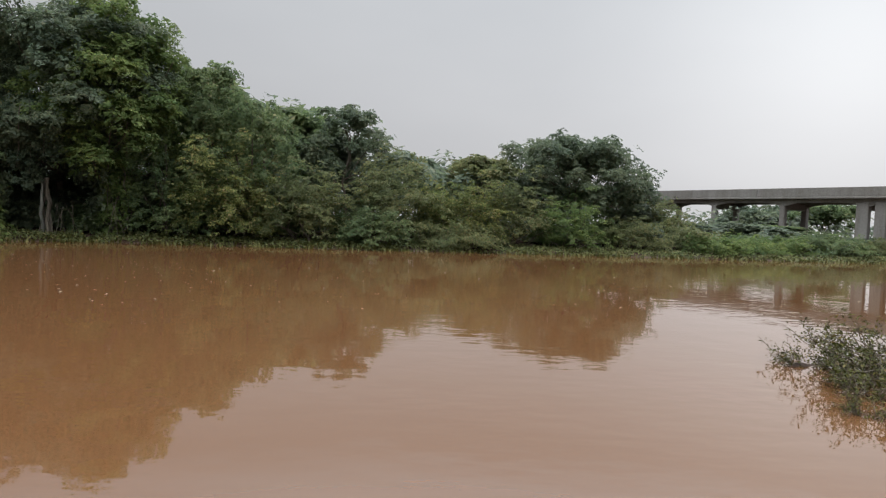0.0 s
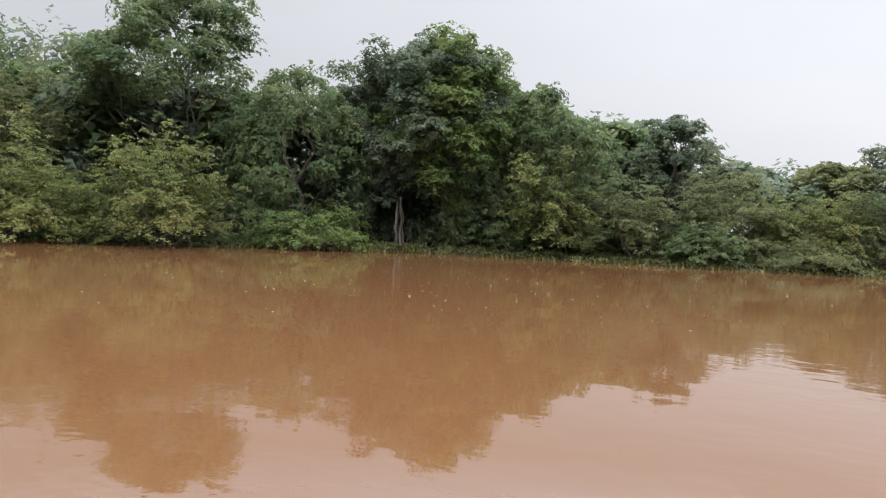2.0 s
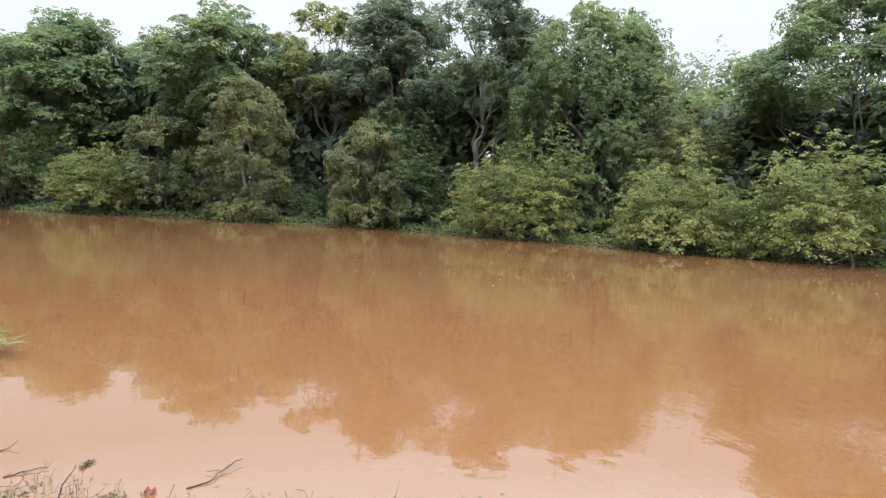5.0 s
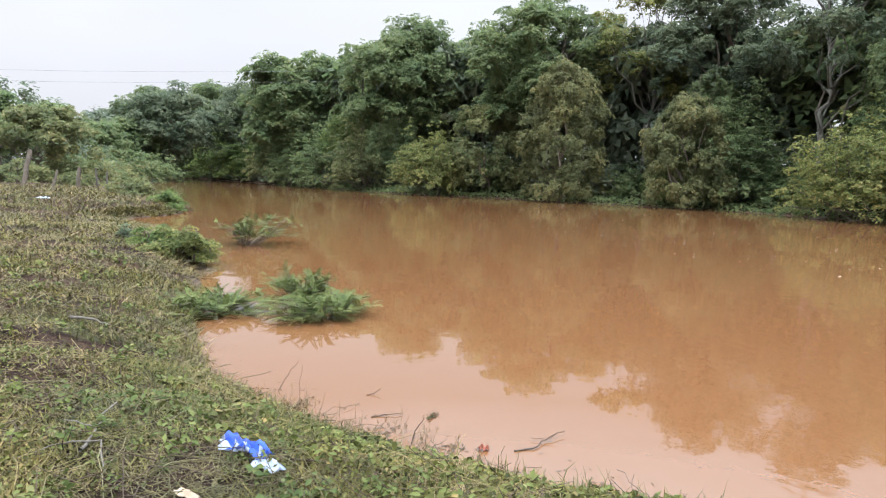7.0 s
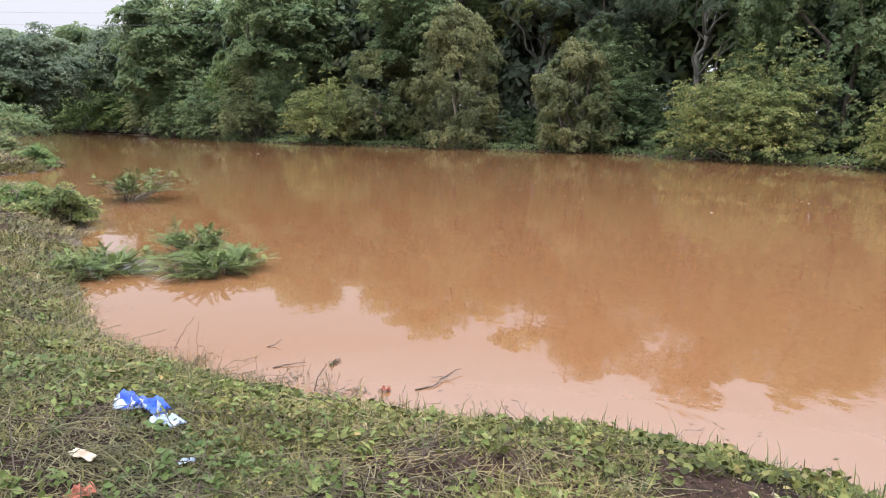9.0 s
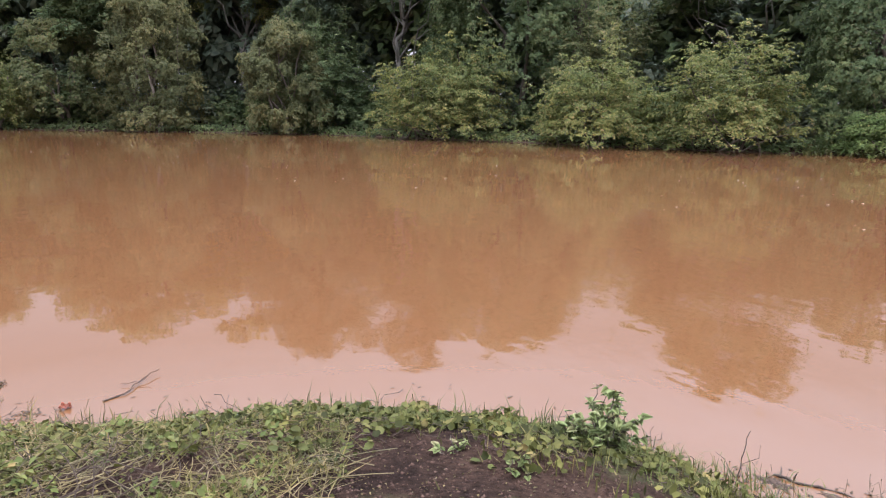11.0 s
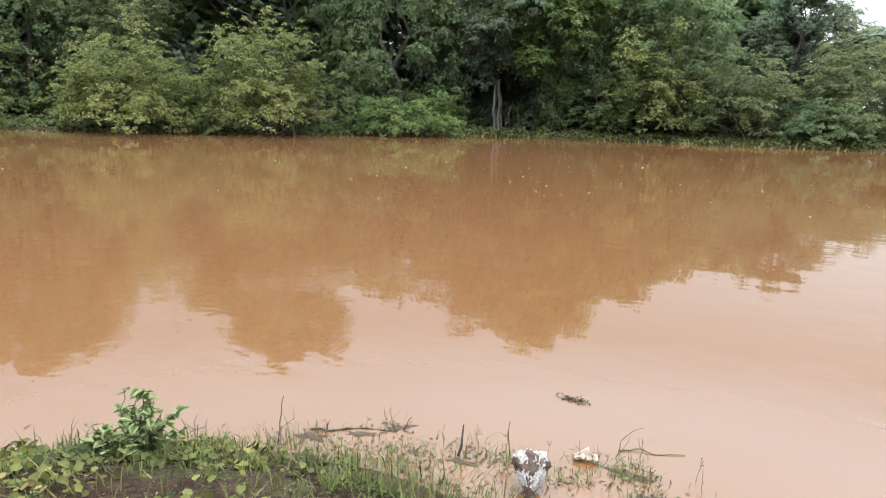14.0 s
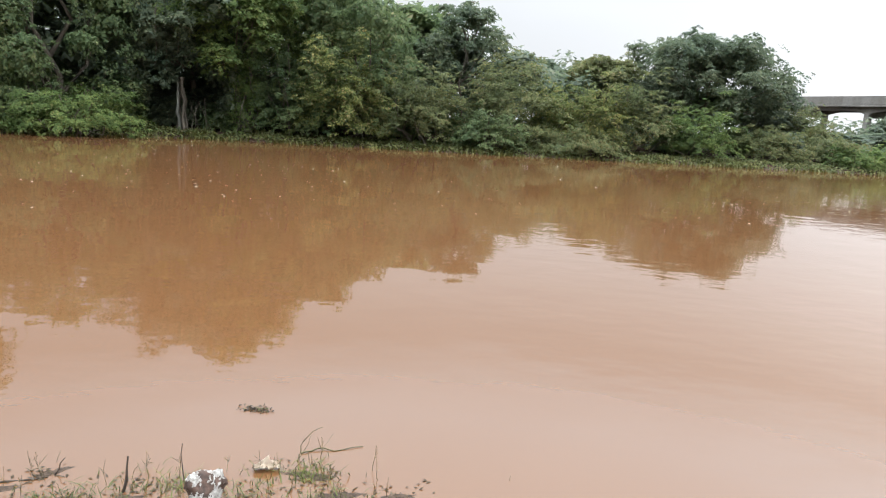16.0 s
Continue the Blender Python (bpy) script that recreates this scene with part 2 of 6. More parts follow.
WATER, SOIL, CONCRETE = water_mat(), ground_mat(), concrete_mat()
BLUE_PLASTIC = plain_mat("blue_plastic", (0.020, 0.055, 0.42), (0.05, 0.13, 0.62), 9.0, 0.35, 0.5)
WHITE_PLASTIC = plain_mat("white_plastic", (0.26, 0.31, 0.42), (0.58, 0.62, 0.70), 9.0, 0.35, 0.5)
PALE_CARD = plain_mat("soggy_pale_card", (0.42, 0.31, 0.22), (0.62, 0.50, 0.38), 10.0, 0.8, 0.2)
RED_LEAF = plain_mat("red_brown_leaf", (0.22, 0.055, 0.03), (0.38, 0.12, 0.06), 20.0, 0.5, 0.4)
CHUNK = plain_mat("bleached_bone", (0.14, 0.115, 0.097), (0.38, 0.345, 0.31), 55.0, 0.85, 0.25, 0.6)
CHUNK_DARK = plain_mat("dark_mottled_bone", (0.030, 0.018, 0.013), (0.085, 0.045, 0.030), 30.0, 0.7, 0.3, 0.6)
FOAM = plain_mat("pale_floating_petals", (0.21, 0.165, 0.11), (0.38, 0.32, 0.23), 3.0, 0.7, 0.2)
DARK_FLOAT = plain_mat("dark_floating_litter", (0.030, 0.021, 0.014), (0.095, 0.068, 0.044), 12.0, 0.95, 0.05)
MUD = plain_mat("wet_dark_mud", (0.022, 0.015, 0.011), (0.080, 0.052, 0.036), 45.0, 0.85, 0.12, 0.8)
WIRE = plain_mat("dark_wire", (0.10, 0.10, 0.11), (0.16, 0.16, 0.17), 3.0, 0.6, 0.3)




def crumb_mat():
    m, n, l, b = base_mat("soil_crumbs", 0.9, 0.15)
    geo = n.new("ShaderNodeNewGeometry")
    l.new(ramp(n, l, geo.outputs["Random Per Island"], [(0.0, (0.020, 0.011, 0.008)), (0.6, (0.060, 0.034, 0.024)), (0.96, (0.105, 0.062, 0.044)), (1.0, (0.15, 0.105, 0.08))]), b.inputs["Base Color"])
    return m


CRUMB = crumb_mat()


# ---- building blocks ----
def mesh_np(name, verts, faces, mat):
    """A mesh from arrays: faces of one size."""
    verts, faces = np.asarray(verts, np.float32), np.asarray(faces, np.int32)
    me = bpy.data.meshes.new(name)
    k = faces.shape[1]
    me.vertices.add(len(verts))
    me.vertices.foreach_set("co", verts.ravel())
    me.loops.add(faces.size)
    me.loops.foreach_set("vertex_index", faces.ravel())
    me.polygons.add(len(faces))
    me.polygons.foreach_set("loop_start", np.arange(0, faces.size, k, dtype=np.int32))
    me.update(calc_edges=True)
    me.validate()
    me.materials.append(mat)
    return me


def smooth(me):
    me.polygons.foreach_set("use_smooth", np.ones(len(me.polygons), bool))
    return me


def part_np(name, verts, faces, mat, parent=None, label="", soft=False):
    me = mesh_np(name, verts, faces, mat)
    ob = new(name, smooth(me) if soft else me)
    ob.parent = parent
    return tagged(ob, label)


def part(name, bm, mat, parent=None, label=""):
    me = bpy.data.meshes.new(name)
    bm.to_mesh(me)
    bm.free()
    me.materials.append(mat)
    ob = new(name, me)
    ob.parent = parent
    return tagged(ob, label)


def thing(name, x, y, z, label, category, group="", turn=0.0):
    ob = new(name)
    ob.empty_display_size = 0.2
    ob.matrix_basis = pose(x, y, z, 0, 0, turn)
    return tagged(ob, label, category, group)


def unit(v):
    return v / np.maximum(np.linalg.norm(v, axis=-1, keepdims=True), 1e-9)


def tubes(paths, sides=6):
    """Tapered tubes along paths of (points, radii): vertices and quads."""
    vs, fs, at = [], [], 0
    ring = np.linspace(0, 2 * np.pi, sides, endpoint=False)
    for pts, rad in paths:
        pts, rad = np.asarray(pts, float), np.asarray(rad, float)
        way = unit(np.gradient(pts, axis=0))
        ref = np.where(np.abs(way[:, 2:3]) > 0.9, [[1.0, 0, 0]], [[0, 0, 1.0]])
        a = unit(np.cross(way, ref))
        b = np.cross(way, a)
        v = pts[:, None] + rad[:, None, None] * (np.cos(ring)[None, :, None] * a[:, None] + np.sin(ring)[None, :, None] * b[:, None])
        k = len(pts)
        i = np.arange(k - 1)[:, None] * sides + np.arange(sides)[None]
        j = np.arange(k - 1)[:, None] * sides + (np.arange(sides)[None] + 1) % sides
        fs.append(at + np.stack([i, j, j + sides, i + sides], -1).reshape(-1, 4))
        vs.append(v.reshape(-1, 3))
        at += k * sides
    return np.concatenate(vs), np.concatenate(fs)


def bend(rng, a, b, k=5, wobble=0.08):
    """A crooked line of k points from a to b."""
    a, b = np.asarray(a, float), np.asarray(b, float)
    s = np.linspace(0, 1, k)[:, None]
    off = rng.normal(0, wobble * np.linalg.norm(b - a), (k, 3)) * np.sin(np.pi * s)
    return a + (b - a) * s + off


def leaves(rng, at, normal, length, width, droop=0.35, fold=0.12):
    """Diamond leaves with a folded midrib: vertices and triangles."""
    n = len(at)
    normal = unit(normal)
    spin = unit(np.cross(normal, unit(rng.normal(size=(n, 3)))))
    spin[:, 2] -= droop
    along = unit(spin)
    side = unit(np.cross(along, normal))
    normal = np.cross(side, along)
    ln = (length * rng.uniform(0.65, 1.3, n))[:, None]
    wd = (width * rng.uniform(0.65, 1.3, n))[:, None]
    tail, tip = at - along * ln * 0.5, at + along * ln * 0.5
    mid = at - along * ln * 0.05 + normal * ln * fold
    v = np.stack([tail, mid - side * wd * 0.5, tip, mid + side * wd * 0.5], 1).reshape(-1, 3)
    i = np.arange(n)[:, None] * 4
    f = np.concatenate([i + [[0, 1, 2]], i + [[0, 2, 3]]], 1).reshape(-1, 3)
    return v, f


def small_leaves(rng, at, normal, length, width, droop=0.35):
    """Small far leaves of one triangle each: vertices and triangles."""
    n = len(at)
    normal = unit(normal)
    along = unit(np.cross(normal, unit(rng.normal(size=(n, 3)))))
    along[:, 2] -= droop
    along = unit(along)
    side = unit(np.cross(along, normal))
    ln = (length * rng.uniform(0.6, 1.35, n))[:, None]
    wd = (width * rng.uniform(0.6, 1.35, n))[:, None]
    skew = rng.uniform(-0.2, 0.25, (n, 1)) * ln
    v = np.stack([at - along * ln * 0.5, at + along * skew - side * wd, at + along * ln * 0.5], 1).reshape(-1, 3)
    return v, np.arange(3 * n).reshape(-1, 3)


def leaf_plates(rng, centre, normal, radius, per, size, droop=0.35, dome=0.45):
    """Umbrella-like sprays of small leaves: vertices and triangles."""
    m = len(centre)
    normal = unit(normal)
    a = unit(np.cross(normal, unit(rng.normal(size=(m, 3)))))
    b = np.cross(normal, a)
    n = m * per
    who = np.repeat(np.arange(m), per)
    q, th = np.sqrt(rng.random(n)), rng.uniform(0, 2 * np.pi, n)
    lobe = 1 + 0.28 * np.sin(3 * th + who * 1.7)
    out = a[who] * np.cos(th)[:, None] + b[who] * np.sin(th)[:, None]
    r = radius[who] * q * lobe
    p = centre[who] + out * r[:, None] - normal[who] * (dome * r * q)[:, None] + normal[who] * (rng.normal(0, 0.09, n) * radius[who])[:, None]
    nrm = normal[who] + out * (0.7 * dome * q)[:, None] + rng.normal(0, 0.24, (n, 3))
    p[:, 2] = np.maximum(p[:, 2], 0.04)
    return small_leaves(rng, p, nrm, size, size * 0.62, droop)


def rounded(line, times=2):
    """A broken line with its corners cut."""
    p = np.array(line, float)
    for _ in range(times):
        q = np.stack([0.75 * p[:-1] + 0.25 * p[1:], 0.25 * p[:-1] + 0.75 * p[1:]], 1).reshape(-1, 2)
        p = np.concatenate([p[:1], q, p[-1:]])
    return p


# ---- the lie of the land ----
FAR_SHORE = [(120, 88), (60, 62), (35, 53.5), (26, 50), (17, 47.5), (8.3, 45), (0.6, 42.4), (-6, 40.2), (-13, 38.6), (-19.5, 37), (-24, 33.3), (-28, 28.5), (-31.5, 24.8),
             (-36, 21.5), (-41.5, 18), (-46, 14), (-51, 10), (-55.5, 5), (-58.5, -1.5), (-62, -9), (-64.5, -17), (-68, -25), (-77, -36), (-88, -49), (-104, -67), (-120, -86), (-126, -103), (-118, -112)]
NEAR_SHORE = [(-110, -106), (-90, -80), (-40, -33), (-30, -22.3), (-28, -20.3), (-25, -19), (-22.0, -18.8), (-20.5, -18.5), (-19.6, -16.0), (-17, -12.6), (-14.9, -10.3), (-12.3, -8.6), (-8.5, -6.2),
              (-6.1, -4.3), (-5.3, -3.0), (-4.95, -2.2), (-4.7, -1.4), (-4.55, -0.6), (-4.55, 0.3), (-4.3, 1.1), (-3.85, 1.85), (-3.35, 2.25), (-2.85, 2.55), (-2.3, 2.7), (-1.6, 2.75),
              (-0.6, 2.65), (0.8, 2.7), (3, 3.6), (5.2, 6.0), (8, 9.5), (13, 13), (24, 18), (60, 34), (120, 60)]


def line_gap(px, py, line):
    """The distance from points to a broken line."""
    best = np.full(np.shape(px), 1e9)
    for (ax, ay), (bx, by) in zip(line[:-1], line[1:]):
        dx, dy = bx - ax, by - ay
        s = np.clip(((px - ax) * dx + (py - ay) * dy) / (dx * dx + dy * dy), 0, 1)
        best = np.minimum(best, np.hypot(px - ax - s * dx, py - ay - s * dy))
    return best


def in_river(px, py):
    ring, inside = FAR_SHORE + NEAR_SHORE, np.zeros(np.shape(px), bool)
    for (ax, ay), (bx, by) in zip(ring, ring[1:] + ring[:1]):
        cross = (ay > py) != (by > py)
        inside ^= cross & (px < (bx - ax) * (py - ay) / (by - ay + 1e-12) + ax)
    return inside


def waves(px, py, size):
    """Smooth pseudo-random unevenness, about -1 to 1."""
    k = 2 * np.pi / size
    return (np.sin(px * k + 1.3 * np.sin(py * k * 0.7 + 0.5)) + np.sin(py * k * 1.13 + 1.7 * np.sin(px * k * 0.6 + 2.1)) + np.sin((px + py) * k * 0.71 + 0.9)) / 3


def height(px, py):
    """The ground's height; the water lies at 0."""
    px, py = np.asarray(px, float), np.asarray(py, float)
    dn, df, wet = line_gap(px, py, NEAR_SHORE), line_gap(px, py, FAR_SHORE), in_river(px, py)
    near = 0.52 * (1 - np.exp(-(dn / 0.95) ** 1.25)) + 0.75 * (1 - np.exp(-dn / 30.0)) + np.minimum(dn, 1) * (0.035 * waves(px, py, 1.3) + 0.06 * waves(px, py, 4.7))
    far = 0.22 * (1 - np.exp(-df / 0.5)) + 1.2 * (1 - np.exp(-(df / 9.0) ** 2)) + np.minimum(df, 1) * 0.07 * waves(px, py, 3.1)
    near *= 1 - 0.55 * np.exp(-((px + 17.4) ** 2 + (py + 15.4) ** 2) / 11.0)  # the low bank round the inlet
    bed = -np.where(dn < df, 0.10 * np.minimum(dn, 1.2) + 0.35 * np.maximum(dn - 1.2, 0), 0.5 * df)
    return np.where(wet, np.maximum(bed, -2.0), np.where(dn < df, near, far))


def ground_at(x, y):
    return float(height(np.array([x]), np.array([y]))[0])


def build_ground():
    turns = 280
    ang = np.linspace(0, 2 * np.pi, turns, endpoint=False)
    rad = np.concatenate([[0.0], np.geomspace(0.5, 160, 230), np.geomspace(190, 3500, 14)])
    x = (-1.0 + rad[:, None] * np.cos(ang)[None]).ravel()
    y = (1.0 + rad[:, None] * np.sin(ang)[None]).ravel()
    z = height(x, y)
    i = np.arange(len(rad) - 1)[:, None] * turns + np.arange(turns)[None]
    j = np.arange(len(rad) - 1)[:, None] * turns + (np.arange(turns)[None] + 1) % turns
    f = np.stack([i, i + turns, j + turns, j], -1).reshape(-1, 4)
    ob = part_np("ground", np.stack([x, y, z], -1), f, SOIL, soft=True)
    tagged(ob, "red-brown river banks with worn soil and low growth", "ground", kind="structure")


def build_water():
    bm = bmesh.new()
    xs, ys = [-260 + 20 * k for k in range(23)], [-220 + 20 * k for k in range(19)]
    grid = [[bm.verts.new((x, y, 0)) for y in ys] for x in xs]
    for a, b in zip(grid[:-1], grid[1:]):
        for k in range(len(ys) - 1):
            bm.faces.new((a[k], b[k], b[k + 1], a[k + 1]))
    tagged(part("water", bm, WATER), "calm muddy orange-brown flooded river water", "river", kind="structure")


build_ground()
build_water()


# ---- trees and shrubs of the far bank ----
seed_box = [11]


def crown_clumps(rng, shape, R, H):
    """Centres and half-axes of the leaf clumps of a crown, over a foot at the origin."""
    if shape in ("dome", "open"):
        count = int(np.clip(62 * (R / 5.0) ** 0.6 * (H / 14.0) ** 0.5, 44, 110)) if shape == "dome" else int(np.clip(52 * (R / 5.0), 40, 76))
        base = H * (0.14 if shape == "dome" else 0.40)
        zc = base + (H - base) * (0.45 if shape == "dome" else 0.35)
        u = unit(rng.normal(size=(count, 3)))
        u[:, 2] = np.where(u[:, 2] < -0.7, -u[:, 2], u[:, 2])
        rc = R * (0.14 + 0.22 * rng.random(count) ** 1.6) * (1.0 if shape == "dome" else 0.85)
        s = rng.uniform(0.66, 1.0, count)[:, None] * (1 + 0.13 * np.sin(2.6 * u[:, :1] + 5 * R) * np.sin(3.1 * u[:, 1:2] + 3 * H) + 0.08 * np.sin(4.2 * u[:, 2:] + 7 * R + 2 * u[:, :1]))
        up = np.where(u[:, 2] > 0, H - zc - rc * 0.45, zc - base)
        c = u * s * np.stack([R - rc * 0.6, R - rc * 0.6, up], 1)
        c[:, 2] += zc
        ax = np.stack([rc, rc, rc * rng.uniform(0.5, 0.8, count)], 1)
    elif shape == "vine":
        count = int(np.clip(13.0 * H * R / 9.0, 50, 150))
        z = rng.uniform(0.02, 1.0, count) ** 0.85
        prof = np.where(z < 0.5, 0.92 + 0.12 * np.sin(z * 6), np.sqrt(np.maximum(1 - ((z - 0.5) / 0.52) ** 2, 0.03)))
        a = rng.uniform(0, 2 * np.pi, count)
        rc = R * (0.13 + 0.19 * rng.random(count) ** 1.5)
        r = np.maximum(R * prof - rc * 0.5, 0) * rng.uniform(0.8, 1.0, count)
        c = np.stack([np.cos(a) * r, np.sin(a) * r, z * (H - rc * 0.6)], 1)
        ax = np.stack([rc, rc, rc * rng.uniform(0.8, 1.5, count)], 1)
    else:
        count = int(np.clip(30 * (R / 3.5) ** 1.1 * (H / R / 1.6) ** 0.6, 20, 60))
        u = unit(rng.normal(size=(count, 3)))
        u[:, 2] = np.abs(u[:, 2])
        s = rng.uniform(0.68, 1.0, count)[:, None]
        rc = R * rng.uniform(0.17, 0.34, count)
        c = u * s * np.stack([R - rc * 0.5, R - rc * 0.5, H - rc * 0.45], 1)
        c[:, 2] = np.maximum(c[:, 2], rc * 0.25)
        ax = np.stack([rc, rc, rc * rng.uniform(0.5, 0.8, count)], 1)
        skirt = int(count * 0.4)
        a = rng.uniform(0, 2 * np.pi, skirt)
        rs = R * rng.uniform(0.18, 0.30, skirt)
        cs = np.stack([np.cos(a) * (R - rs * 0.6), np.sin(a) * (R - rs * 0.6), rs * rng.uniform(0.2, 0.9, skirt) + rng.uniform(0, 0.12, skirt) * H], 1)
        c, ax = np.concatenate([c, cs]), np.concatenate([ax, np.stack([rs, rs, rs * 0.75], 1)])
    return c, ax


def crown_leaves(rng, shape, c, ax, size, cover):
    """Leaves on the clumps' shells, thinner beneath, with loose sprays beyond them."""
    V, F, at = [], [], 0
    if shape == "bush":
        # arching sprays from the heart of the shrub, leafy towards their drooping ends
        R, H = (np.abs(c[:, :2]).max() + ax[:, 0].mean() * 0.5) * 1.06, (c[:, 2].max() + ax[:, 2].mean() * 0.6) * 1.04
        total = int((2.2 * np.pi * R * R + 3.0 * R * H) * 2.4 * cover / (size * size * 0.31))
        count = int(np.clip(38 * R ** 1.15, 22, 240))
        for k in range(count):
            a, e = rng.uniform(0, 2 * np.pi), np.arcsin(rng.uniform(0.0, 1.0)) * rng.uniform(0.85, 1.0)
            wob = 1 + 0.16 * np.sin(2 * a + 7 * R) + 0.13 * np.sin(5 * a + 4 * e + 9 * H) + 0.08 * np.sin(9 * a - 6 * e + 5 * R)
            end = np.array([np.cos(a) * np.cos(e) * R, np.sin(a) * np.cos(e) * R, max(np.sin(e) * H, 0.04 * H)]) * wob * rng.uniform(0.72, 1.06)
            root = np.array([np.cos(a) * 0.12 * R, np.sin(a) * 0.12 * R, end[2] * rng.uniform(0.1, 0.45)])
            n = max(2, int(total / count / 15))
            t = rng.uniform(0.35, 1.0, n) ** 0.8
            p = root + (end - root) * t[:, None]
            arch = 0.16 * H * np.sin(np.pi * np.minimum(t, 1.0)) * np.cos(e)
            p[:, 2] += arch
            wide = (0.05 + 0.13 * np.sin(np.pi * np.clip(t, 0, 1)) ** 0.8) * R * 0.8
            p += rng.normal(0, 1, (n, 3)) * wide[:, None] * np.array([0.75, 0.75, 0.16])
            out = unit(end - root)
            v, f = leaf_plates(rng, p, out * 0.55 + np.array([0, 0, 1.0]) + rng.normal(0, 0.2, (n, 3)), size * 1.55 * rng.uniform(0.55, 1.35, n), 15, size, 0.45, 0.5)
            V.append(v)
            F.append(f + at)
            at += len(v)
        return np.concatenate(V), np.concatenate(F)
    if shape == "vine":
        # hanging leafy strands over the clumps
        R, H = np.abs(c[:, :2]).max() + ax[:, 0].mean() * 0.4, c[:, 2].max() + ax[:, 2].mean() * 0.5
        count = int(np.clip(4.5 * R * H / 4.0, 20, 170))
        for k in range(count):
            i = int(rng.integers(0, len(c)))
            a = np.arctan2(c[i, 1], c[i, 0]) + rng.normal(0, 0.3)
            z0 = c[i, 2] + ax[i, 2] * rng.uniform(0, 0.8)
            r0 = np.hypot(c[i, 0], c[i, 1]) + ax[i, 0] * rng.uniform(0.55, 1.0)
            drop = min(z0, H * (0.06 + 0.40 * rng.random() ** 2))
            loose = rng.uniform(0.10, 0.34)
            n = int(drop * 26 * cover / (size * 1.4) * (1.1 + 3 * loose) / 12) + 1
            t = rng.random(n)
            sway = 0.06 * R * np.sin(3 * t + k)
            p = np.stack([np.cos(a) * (r0 + 0.05 * R * t) + sway, np.sin(a) * (r0 + 0.05 * R * t) + sway * 0.5, z0 - drop * t], 1)
            p += rng.normal(0, loose, (n, 3)) * np.array([1, 1, 0.5])
            nrm = np.array([np.cos(a), np.sin(a), 0.55]) + rng.normal(0, 0.25, (n, 3))
            v, f = leaf_plates(rng, p, nrm, size * 0.95 * rng.uniform(0.6, 1.3, n), 12, size * 0.7, 0.7, 0.6)
            V.append(v)
            F.append(f + at)
            at += len(v)
        cover *= 0.85
    for k in range(len(c)):
        area = 2.6 * np.pi * ax[k, 0] * (ax[k, 0] + ax[k, 2])
        n = int(area * cover / (size * size * 0.30) / 16) + 2
        u = unit(rng.normal(size=(n, 3)))
        u[:, 2] = np.where((u[:, 2] < -0.2) & (rng.random(n) < 0.6), -u[:, 2], u[:, 2])
        lump = 1 + 0.22 * np.sin(u[:, 0] * 7 + k) * np.sin(u[:, 1] * 6 + 2 * k) + 0.16 * np.sin(u[:, 2] * 9 + 3 * k)
        r = rng.uniform(0.5, 1.0, n) ** 0.6 * lump
        r = np.where(rng.random(n) < 0.05, r * rng.uniform(1.05, 1.25, n), r)
        p = c[k] + u * ax[k] * r[:, None]
        nrm = u * (1.0 if shape == "vine" else 0.7) + np.array([0, 0, 0.45 if shape == "vine" else 0.9]) + rng.normal(0, 0.2, (n, 3))
        v, f = leaf_plates(rng, p, nrm, size * 1.5 * rng.uniform(0.55, 1.35, n), 16, size, 0.6 if shape == "vine" else 0.35, 0.6 if shape == "vine" else 0.45)
        V.append(v)
        F.append(f + at)
        at += len(v)
    return np.concatenate(V), np.concatenate(F)


def stems(rng, shape, c, H, R):
    """Trunk and limbs that reach for the clumps."""
    if shape in ("dome", "open"):
        r0 = 0.0105 * H
        high = H * 0.72
        top = np.array([*rng.normal(0, 0.05 * H, 2), high])
        main = bend(rng, (0, 0, -0.3), top, 10, 0.025)
        trunk = [(main, np.linspace(r0 * 1.4, r0 * 0.35, 10))]
        limbs = []
        for k in rng.choice(len(c), min(len(c), 16 if shape == "dome" else 22), replace=False):
            f = np.clip((c[k, 2] - 0.25 * H) / H * rng.uniform(0.7, 1.1), 0.22, 0.68) / 0.72
            i = int(f * 9)
            start = main[i] + (main[min(i + 1, 9)] - main[i]) * (f * 9 - i)
            line = bend(rng, start, c[k], 7, 0.05)
            line[:, 2] += np.sin(np.linspace(0, np.pi, 7)) * -0.06 * np.linalg.norm(c[k] - start)
            limbs.append((line, np.linspace(r0 * rng.uniform(0.35, 0.6), 0.025, 7)))
        return trunk, limbs
    foot = 0.35 * R if shape == "bush" else 0.2 * R
    trunk, limbs = [], []
    for k in rng.choice(len(c), min(len(c), 10), replace=False):
        a = (rng.normal(0, foot * 0.4), rng.normal(0, foot * 0.4), -0.2)
        limbs.append((bend(rng, a, c[k], 5, 0.07), np.linspace(0.035 * R ** 0.5 + 0.012 * H * (shape == "vine"), 0.02, 5)))
    return limbs[:2], limbs[2:]


